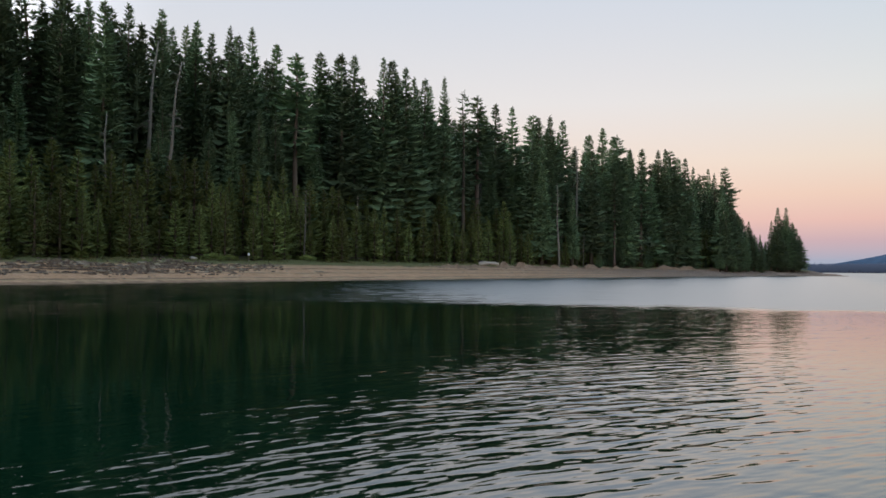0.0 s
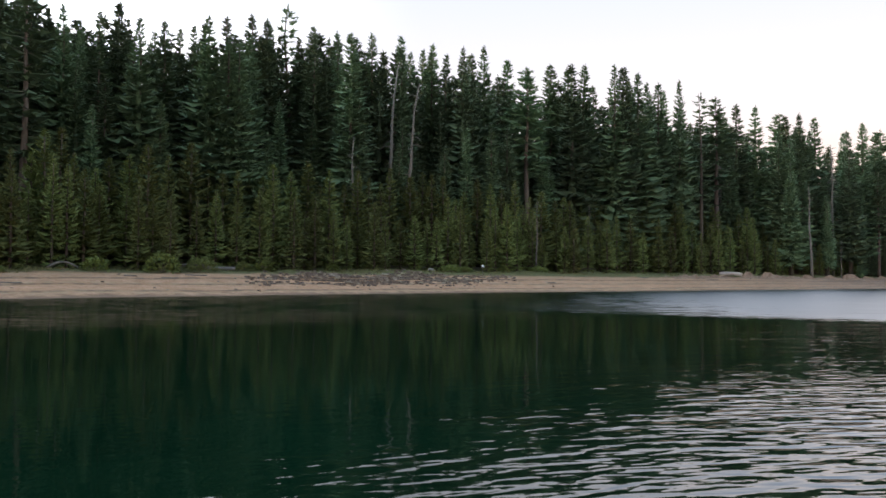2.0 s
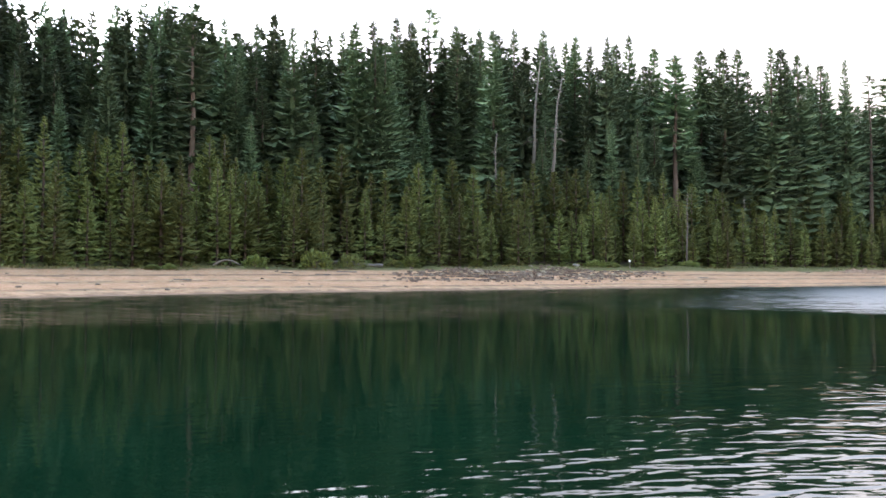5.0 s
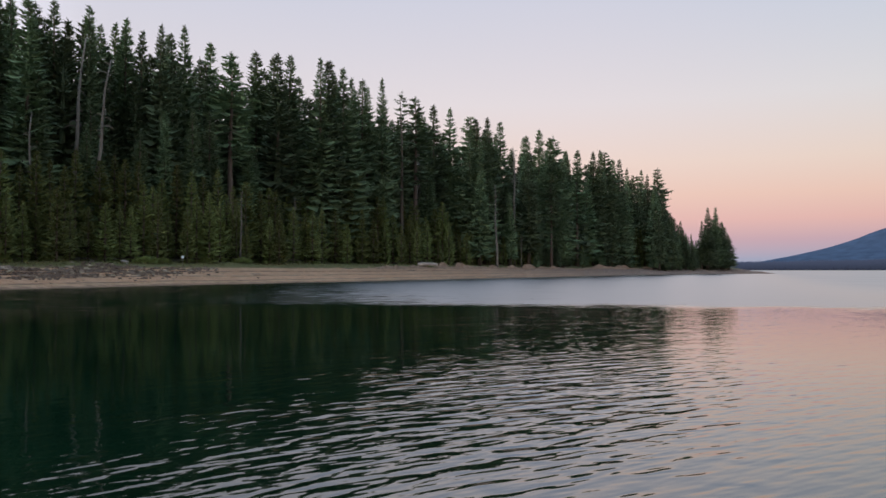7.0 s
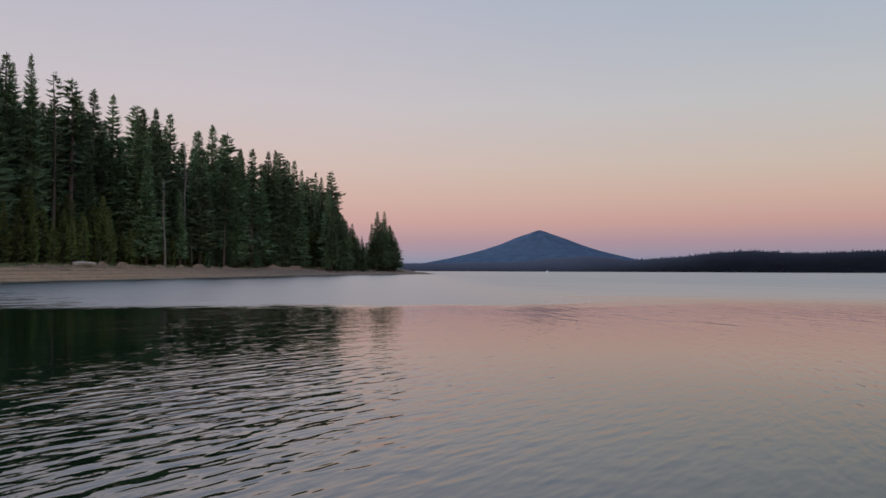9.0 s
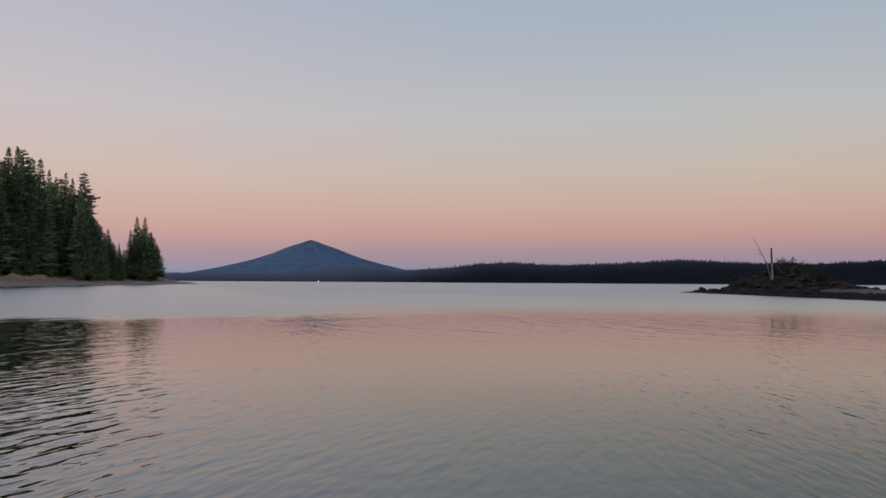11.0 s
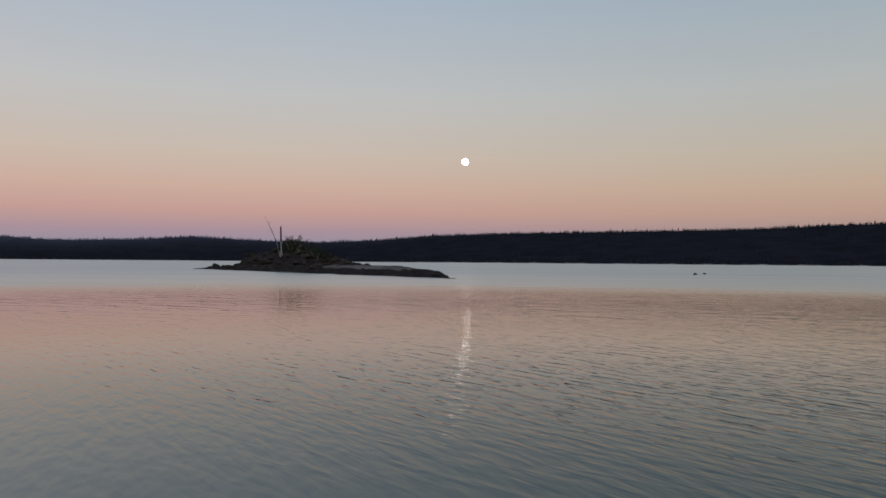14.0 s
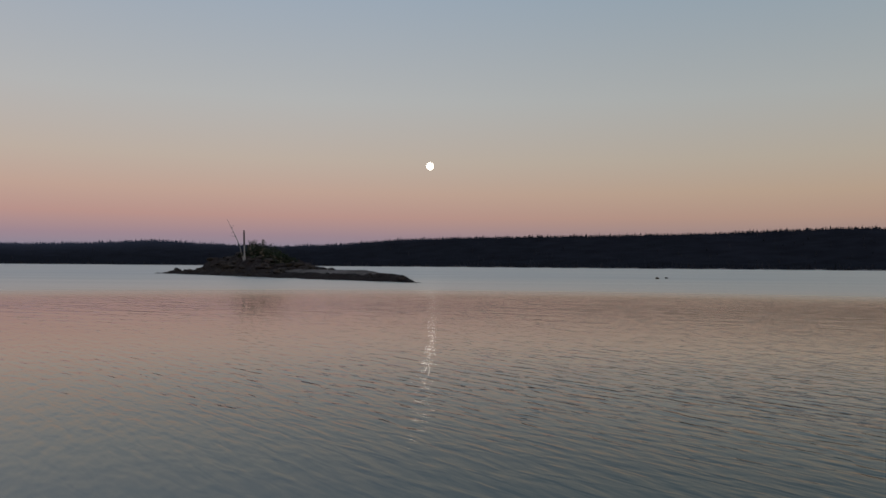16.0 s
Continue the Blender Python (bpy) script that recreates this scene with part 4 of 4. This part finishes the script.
tagged(stone("boulder", stone_mesh(91, surface("pale_rock", [(0.3, (0.33, 0.30, 0.26)), (0.7, (0.52, 0.49, 0.44))], 3, 6, 0.9, 0.6)), x, y, land_height(x, y) + 0.25, 0.95), "rounded pale boulder at the grassy top of the beach", "boulder")


def leaf_cloud(rng, radius, tall, count, size):
    v = []
    for k in range(count):
        w = rng.normal(0, 1, 3)
        w /= np.linalg.norm(w)
        w[2] = abs(w[2])
        lump = 1 + 0.3 * noise.noise(Vector(w * 2.1) + Vector((radius * 7, 0, 0)))
        p = w * (radius, radius, tall) * lump * rng.uniform(0.45, 1.0) ** 0.5
        way = w + rng.normal(0, 0.5, 3) + (0, 0, 0.4)
        v += needles(rng, p, way / np.linalg.norm(way), size * rng.uniform(0.7, 1.4), size * 0.32, 0.15)
    v = np.array(v)
    return v, [(4 * i, 4 * i + 1, 4 * i + 2, 4 * i + 3) for i in range(len(v) // 4)]


def make_shrub(x, y, z, radius, tall, label, leaf, seed, count=650):
    rng = np.random.RandomState(seed)
    thing = tagged(new("shrub"), label, "shrub")
    thing.location = (x, y, z)
    stems = []
    for k in range(7):
        a = rng.uniform(0, 6.28)
        e = np.array((math.cos(a) * radius * 0.6, math.sin(a) * radius * 0.6, tall * 0.7))
        stems.append(tube([(0, 0, -0.2), e * (0.4, 0.4, 0.6), e], [0.05, 0.035, 0.012], 4))
    part("stems", mesh_of("stems", *join(stems), BARK), thing)
    part("foliage", mesh_of("foliage", *leaf_cloud(rng, radius, tall, count, 0.2 + 0.1 * radius), leaf), thing)


for k, (az, d, radius, tall, fresh) in enumerate(((-36.0, 20.5, 2.5, 2.5, 1), (-40.2, 20.5, 1.6, 1.6, 1), (-33.5, 21, 2.1, 1.8, 0), (-29.2, 20.5, 1.6, 1.7, 1), (-30.6, 21, 1.3, 1.1, 0), (-16.1, 22, 2.0, 1.1, 0), (-15.0, 22.4, 1.4, 0.8, 0),
                                                  (-9.8, 22.5, 2.2, 0.9, 0), (-24.5, 23, 1.2, 1.1, 0), (-22, 23.2, 1.3, 0.9, 0), (-12.2, 22.6, 1.2, 0.9, 0), (-52.5, 23, 1.5, 1.6, 0), (-56, 23, 1.8, 1.7, 0), (-47, 21, 0.9, 0.45, 0), (-45.9, 21, 0.8, 0.5, 0))):
    x, y, r = on_shore(az, d)
    make_shrub(x, y, land_height(x, y), radius, tall, "fresh light green shrub at the top of the beach" if fresh else "low olive green shrub at the top of the beach", SHRUB if fresh else PINE, 60 + k)


def dry_grass():
    """A thin band of dry grass tufts between the sand and the trees."""
    rng = np.random.RandomState(8)
    v = []
    for k in range(2600):
        az = rng.uniform(-62, 12)
        x, y, r = GRASS_LINE(az)
        d = rng.uniform(0, 4.5)
        x, y = x + d * math.sin(radians(az)), y + d * math.cos(radians(az))
        if noise.noise(Vector((x / 9, y / 9, 0))) < -0.12:
            continue
        z = land_height(x, y)
        for q in range(3):
            a = rng.uniform(0, 6.28)
            v += needles(rng, np.array((x, y, z - 0.03)), (math.cos(a) * 0.4, math.sin(a) * 0.4, 0.9), rng.uniform(0.2, 0.5), 0.05, 0.1)
    v = np.array(v)
    m = surface("dry_grass", [(0.3, (0.13, 0.13, 0.045)), (0.5, (0.20, 0.18, 0.07)), (0.7, (0.28, 0.23, 0.11))], 0.8, 3, 0.8, 0, islands=0.7)
    tagged(new("grass", mesh_of("grass", v, [(4 * i, 4 * i + 1, 4 * i + 2, 4 * i + 3) for i in range(len(v) // 4)], m)), "dry yellow-green grass along the top of the beach", "grass", kind="stuff")


line_az = np.arange(-63, 13, 1.0)
line_pts = np.array([on_shore(a, 19.5) for a in line_az])


def GRASS_LINE(az):
    return tuple(np.interp(az, line_az, line_pts[:, i]) for i in range(3))


dry_grass()


def log(name, label, az, d, length, radius, turn, material, arch=0.0, lift=0.0):
    x, y, r = on_shore(az, d)
    pts = [(length * (t - 0.5), 0.12 * length * math.sin(t * 5) * 0.3, radius * 0.7 + arch * math.sin(math.pi * t)) for t in np.linspace(0, 1, 8)]
    ob = new(name, mesh_of(name, *tube(pts, [radius * (1.1 - 0.4 * t + 0.08 * math.sin(9 * t)) for t in np.linspace(0, 1, 8)], 9), material, flat=False))
    ob.matrix_basis = pose(x, y, land_height(x, y) + lift, 0, 0, turn - az)
    tagged(ob, label, "log")


log("driftwood_log", "bleached bent driftwood log on the sand", -42.1, 21.5, 3.6, 0.16, 8, DEADWOOD, 0.75)
log("fallen_log", "weathered fallen log in the brush", -32.3, 21.5, 4.6, 0.34, -6, DEADWOOD)
log("fallen_log", "weathered fallen log in the brush", -34.0, 22.5, 3.2, 0.2, 12, DEADWOOD, 0, 0.5)
log("driftwood_log", "broad pale bleached log at the top of the beach", 3.3, 17.2, 5.6, 0.55, -24, WHITE_WOOD, 0.25, 0.35)
for az, d, turn, length in ((-35.5, 12, 30, 2.2), (-38, 14, -20, 1.6), (-33.8, 15, 15, 2.8), (-27, 7, 5, 1.8), (-45, 9, -8, 2.0), (-9, 9, 3, 2.4), (2, 13, -5, 3.4), (-2.5, 16, 10, 2.4), (15.6, 20, -30, 9)):
    log("driftwood_log", "grey driftwood branch stranded on the beach", az, d, length, 0.09, turn, DEADWOOD)


def marker_post():
    x, y, r = on_shore(-13.72, 22)
    thing = tagged(new("marker_post"), "thin wooden post with a white sign plate", "post")
    thing.location = (x, y, land_height(x, y))
    part("post", mesh_of("post", *tube([(0, 0, -0.3), (0, 0, 0.6), (0, 0, 1.35)], [0.07, 0.065, 0.06], 8), DEADWOOD), thing)
    bm = bmesh.new()
    bmesh.ops.create_cube(bm, size=1.0)
    bmesh.ops.scale(bm, vec=(0.42, 0.05, 0.45), verts=bm.verts)
    bmesh.ops.bevel(bm, geom=bm.edges, offset=0.012, segments=1, affect="EDGES")
    bmesh.ops.translate(bm, vec=(0, -0.09, 1.3), verts=bm.verts)
    me = bpy.data.meshes.new("sign_plate")
    bm.to_mesh(me)
    bm.free()
    me.materials.append(WHITE)
    part("sign_plate", me, thing, "white sign plate")
    thing.rotation_euler = (0, 0, radians(13.7))


marker_post()


# ---- bare earth bank under the trees farther along ----
def earth_bank():
    """A low scarp of bare soil that the waves have cut, in broken lengths, with slumped foot and overhanging lip."""
    soil = surface("bare_soil", [(0.3, (0.15, 0.088, 0.052)), (0.5, (0.29, 0.180, 0.112)), (0.7, (0.44, 0.295, 0.198))], 1.2, 8, 0.95, 0.9)
    rng = np.random.RandomState(14)
    v, f = [], []
    azs = np.arange(-1.0, 20.5, 0.12)
    for i, a in enumerate(azs):
        x, y, r = on_shore(a, 17.0)
        w = noise.noise(Vector((a * 0.8, 3.1, 0))) + 0.5 * noise.noise(Vector((a * 2.7, 7.7, 0)))
        tall = (0.22 + 2.6 * max(0, w - 0.05) ** 0.9) * min(1, (a + 1.0) / 2) * min(1, (20.5 - a) / 2)
        out = np.array((math.sin(radians(a)), math.cos(radians(a))))
        for d, up in ((-2.6, -0.15), (-1.2, 0.12), (0.0, 0.45), (0.7, 0.8), (1.2, 1.0), (1.6, 0.97), (4.0, 0.6), (7.0, -0.2)):
            d = d * (0.7 + 0.5 * (1 + w) / 2) + rng.normal(0, 0.16)
            q = np.array((x, y)) + out * d
            v.append((q[0], q[1], land_height(q[0], q[1]) + (up * tall if up > 0 else up) + rng.normal(0, 0.06) * (1 if up > 0.2 else 0)))
        if i:
            f += [((i - 1) * 8 + k, i * 8 + k, i * 8 + k + 1, (i - 1) * 8 + k + 1) for k in range(7)]
    tagged(new("earth_bank", mesh_of("earth_bank", v, f, soil)), "low broken bank of bare reddish earth below the trees", "bank", kind="structure")


earth_bank()


# ---- the rocky islet ----
ISLE_A, ISLE_B = at(60.5, 200), at(77.5, 105)
ISLE_LEN = float(np.linalg.norm(ISLE_B - ISLE_A))
ISLE_E = (ISLE_B - ISLE_A) / ISLE_LEN
ISLE_N = np.array((-ISLE_E[1], ISLE_E[0]))
if ISLE_N @ ISLE_A < 0:
    ISLE_N = -ISLE_N


def sandy(u, v):
    """1 on the patch of sand behind the shelf."""
    return np.clip(3 * (1 - ((u - 76) / 17) ** 2 - ((v - 4.4) / 2.6) ** 2), 0, 1)


def isle_height(u, v):
    half = np.interp(u, [-1, 2, 6, 15, 30, 60, 85, 100, ISLE_LEN + 1], [0, 2.5, 8.5, 10, 11, 11, 5.5, 2.4, 0.4])
    edge = np.clip(np.minimum(v + 0.8 * wobble(u, v, 9, 1), 2 * half - v) / 1.6, -1, 1)
    shelf = np.interp(u, [0, 8, 40, 95, ISLE_LEN - 4, ISLE_LEN], [0.3, 0.45, 0.75, 0.75, 0.5, 0.3])
    rock = 0.22 * wobble(u, v, 6, 2) + 0.16 * wobble(u, v, 2.6, 3)
    rock = rock * (1 - 0.85 * sandy(u, v))
    middle, wide = np.interp(u, [4, 30, 60], [12.5, 11.5, 10]), np.interp(u, [4, 12, 30, 60], [3.6, 5.0, 7.5, 7.0])
    mound = np.interp(u, [4.5, 5.2, 12, 22, 34, 44, 54, 66], [0, 2.2, 2.5, 2.9, 3.0, 2.1, 0.9, 0]) * np.clip((1 - np.abs(v - middle) / wide) * 2.4, 0, 1) ** 0.8
    mound = mound * (1 + 0.16 * wobble(u, v, 5, 4)) + np.clip(mound, 0, 1) * 0.25 * wobble(u, v, 2.3, 12)
    shelf = shelf + sandy(u, v) * 0.16 * np.clip(v - 1.5, 0, 6)
    return np.where(edge > 0, shelf * np.minimum(1, edge * 1.5) + rock * edge + mound * np.clip(edge, 0, 1), edge * 1.2)


def isle_point(u, v):
    p = ISLE_A + ISLE_E * u + ISLE_N * v
    return p[0], p[1], float(isle_height(np.float64(u), np.float64(v)))


def build_isle():
    us, vs = np.arange(-2, ISLE_LEN + 3, 0.6), np.arange(-2.4, 27, 0.6)
    U, V = np.meshgrid(us, vs)
    Z = isle_height(U.ravel(), V.ravel())
    P = ISLE_A[None] + U.ravel()[:, None] * ISLE_E[None] + V.ravel()[:, None] * ISLE_N[None]
    n = len(us)
    f = [(j * n + i, j * n + i + 1, (j + 1) * n + i + 1, (j + 1) * n + i) for j in range(len(vs) - 1) for i in range(n - 1)]
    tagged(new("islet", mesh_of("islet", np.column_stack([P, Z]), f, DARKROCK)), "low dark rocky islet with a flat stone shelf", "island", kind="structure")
    # a patch of pale sand behind the shelf
    isle = bpy.data.objects["islet"].data
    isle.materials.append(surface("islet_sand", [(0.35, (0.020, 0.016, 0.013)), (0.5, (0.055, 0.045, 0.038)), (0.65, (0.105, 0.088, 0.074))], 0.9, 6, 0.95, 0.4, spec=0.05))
    on_sand = (sandy(U, V) > 0.4)[:-1, :-1].ravel()
    isle.polygons.foreach_set("material_index", on_sand.astype(int).tolist())
    # angular blocks and ledges that crop out of the mound
    for k in range(90):
        u = R_SMALL.uniform(5, 62)
        x, y, z = isle_point(u, R_SMALL.uniform(5, 13) if k % 3 else R_SMALL.uniform(2.5, 6))
        size = R_SMALL.uniform(0.7, 1.7) * (1.2 if u < 14 else 1)
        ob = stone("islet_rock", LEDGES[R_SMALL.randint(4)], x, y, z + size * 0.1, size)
        ob.rotation_euler = (radians(R_SMALL.uniform(-14, 14)), radians(R_SMALL.uniform(-14, 14)), math.atan2(ISLE_E[1], ISLE_E[0]) + R_SMALL.normal(0, 0.5))
        tagged(ob, "broad dark angular ledge cropping out of the islet", "rock", "ledges of the islet")
    for k in range(150):
        u = R_SMALL.uniform(1, ISLE_LEN - 1)
        w = R_SMALL.uniform(0.3, 3.0) if R_SMALL.rand() < 0.5 else R_SMALL.uniform(1, 14 if u < 70 else 6)
        x, y, z = isle_point(u, w)
        if z < 0.15 or u < 7 or sandy(u, w) > 0 or (u > 58 and k % 3):
            continue
        size = R_SMALL.uniform(0.3, 0.85) if u < 66 else R_SMALL.uniform(0.2, 0.5)
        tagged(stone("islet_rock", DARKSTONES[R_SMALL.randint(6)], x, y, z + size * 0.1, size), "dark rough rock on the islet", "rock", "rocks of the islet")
    x, y, z = isle_point(ISLE_LEN - 3.0, 1.6)
    tagged(stone("islet_rock", DARKSTONES[2], x, y, 0.5, 0.95), "dark rounded boulder at the end of the shelf", "rock", "rocks of the islet")


build_isle()


ISLE_WOOD = surface("old_grey_wood", [(0.3, (0.05, 0.045, 0.04)), (0.5, (0.10, 0.09, 0.08)), (0.7, (0.18, 0.165, 0.15))], 5, 6, 0.95, 0.6, stretch=(1, 1, 0.12), spec=0.1)


def isle_trees():
    u0, v0 = ISLE_POLE
    x, y, z = isle_point(u0, v0)
    rng = np.random.RandomState(2)
    h = EYE + math.hypot(x, y) * math.tan(radians(2.42)) - z
    thing = tagged(new("dead_tree"), "bare grey dead trunk standing on the islet", "tree")
    thing.location = (x, y, z - 0.1)
    lean = -0.05 * h
    cx, sx = math.cos(radians(66.4)), -math.sin(radians(66.4))
    part("trunk", mesh_of("trunk", *tube([(0.06 * math.sin(4 * t) + cx * lean * t * (2 - t) * 0.6, sx * lean * t * (2 - t) * 0.6, -0.3 + (h + 0.3) * t) for t in np.linspace(0, 1, 8)],
                                         [0.42, 0.22, 0.17, 0.15, 0.14, 0.13, 0.12, 0.1], 8), ISLE_WOOD, flat=False), thing)
    # backlit look of the upper trunk, put into a darker wood colour
    silhouette = surface("silhouette_wood", [(0.3, (0.010, 0.009, 0.008)), (0.7, (0.03, 0.026, 0.023))], 5, 6, 0.95, 0.5, spec=0.05)
    part("charred_top", mesh_of("charred_top", *tube([(0.06 * math.sin(4 * t) + cx * lean * t * (2 - t) * 0.6, sx * lean * t * (2 - t) * 0.6, -0.3 + (h + 0.3) * t) for t in np.linspace(0.52, 1.004, 6)],
                                                     [0.17, 0.185, 0.18, 0.172, 0.165, 0.14], 8), silhouette, flat=False), thing, "upper trunk darkened as a silhouette")
    # a fallen, leaning dead stem beside it
    lean_tree = tagged(new("dead_tree"), "thin dead stem leaning over on the islet", "tree")
    lean_tree.location = (x - 0.25 * cx, y - 0.25 * sx, z)
    def pt(r, zz):
        return (cx * r, sx * r, zz)
    part("trunk", mesh_of("trunk", *tube([pt(0, -0.2), pt(-0.75, 2.6), pt(-1.7, 4.9), pt(-2.6, 6.7), pt(-3.3, 8.0)], [0.12, 0.09, 0.07, 0.05, 0.02], 6), ISLE_WOOD, flat=False), lean_tree)
    for a, b in (((-1.45, 4.4), (-2.6, 4.75)), ((-1.9, 5.3), (-2.5, 5.2)), ((-2.3, 6.1), (-2.0, 6.9))):
        part("branch", mesh_of("branch", *tube([pt(*a), pt((a[0] + b[0]) / 2, (a[1] + b[1]) / 2 + 0.1), pt(*b)], [0.05, 0.035, 0.015], 5), ISLE_WOOD), lean_tree)
    for k, (du, dv, radius, tall) in enumerate(((-9, 4.5, 1.5, 2.4), (-5.5, 4.5, 1.7, 2.7), (-2, 4, 1.8, 2.9), (2, 4, 2.0, 2.7), (5.5, 4.5, 1.8, 2.2), (10, 4, 1.6, 2.1), (12.5, 4, 1.6, 1.4), (-13, 5, 1.4, 1.1),
                                                (1.8, 3, 1.5, 4.0), (-2.2, 3, 1.5, 4.2), (-4.6, 3.4, 1.3, 3.4), (1.2, 3.0, 1.0, 4.4), (6.5, 3.2, 1.7, 3.2), (9.5, 3.2, 2.1, 2.7), (1.5, 1.6, 1.0, 1.0), (-4, 1.5, 1.1, 0.9), (8, 1.5, 1.2, 0.9), (-17, 5.5, 1.2, 0.8))):
        px, py, pz = isle_point(u0 + du, v0 + dv)
        make_shrub(px, py, pz - 0.1, radius, tall, "dark olive shrub growing among the islet rocks", ISLE_LEAF, 200 + k, 420)


isle_trees()

# rocks awash near the islet and farther out
for az, r, size in ((75.3, 165, 0.8), (76.4, 168, 0.9), (76.9, 172, 0.5), (95.4, 160, 0.55), (96.0, 170, 0.4)):
    p = at(az, r)
    tagged(stone("awash_rock", DARKSTONES[R_SMALL.randint(6)], p[0], p[1], 0.05, size), "dark wet rock breaking the lake surface", "rock", "rocks awash in the lake")


def small_boat():
    """A little white boat far out under the mountain."""
    p = at(35.0, 1500)
    thing = tagged(new("boat"), "small white boat far out on the lake", "boat")
    thing.matrix_basis = pose(p[0], p[1], 0, 0, 0, 25)
    prof = [(0.0, 0.9, 1.1), (1.2, 1.0, 1.0), (2.6, 0.85, 1.05), (3.4, 0.35, 1.3), (-1.4, 1.0, 1.0), (-2.8, 0.95, 1.0)]
    v, f = [], []
    prof.sort()
    for x, w, h in prof:
        v += [(x, -w, h), (x, -w * 0.7, -0.2), (x, w * 0.7, -0.2), (x, w, h)]
    for i in range(len(prof) - 1):
        for k in range(4):
            f.append((i * 4 + k, i * 4 + (k + 1) % 4, i * 4 + 4 + (k + 1) % 4, i * 4 + 4 + k))
    f += [(0, 1, 2, 3), tuple(range(len(v) - 4, len(v)))[::-1]]
    part("hull", mesh_of("hull", v, f, WHITE), thing)
    bm = bmesh.new()
    bmesh.ops.create_cube(bm, size=1.0)
    bmesh.ops.scale(bm, vec=(1.9, 1.4, 1.5), verts=bm.verts)
    bmesh.ops.bevel(bm, geom=bm.edges, offset=0.18, segments=2, affect="EDGES")
    bmesh.ops.translate(bm, vec=(-0.2, 0, 1.75), verts=bm.verts)
    me = bpy.data.meshes.new("cabin")
    bm.to_mesh(me)
    bm.free()
    me.materials.append(WHITE)
    part("cabin", me, thing)


small_boat()
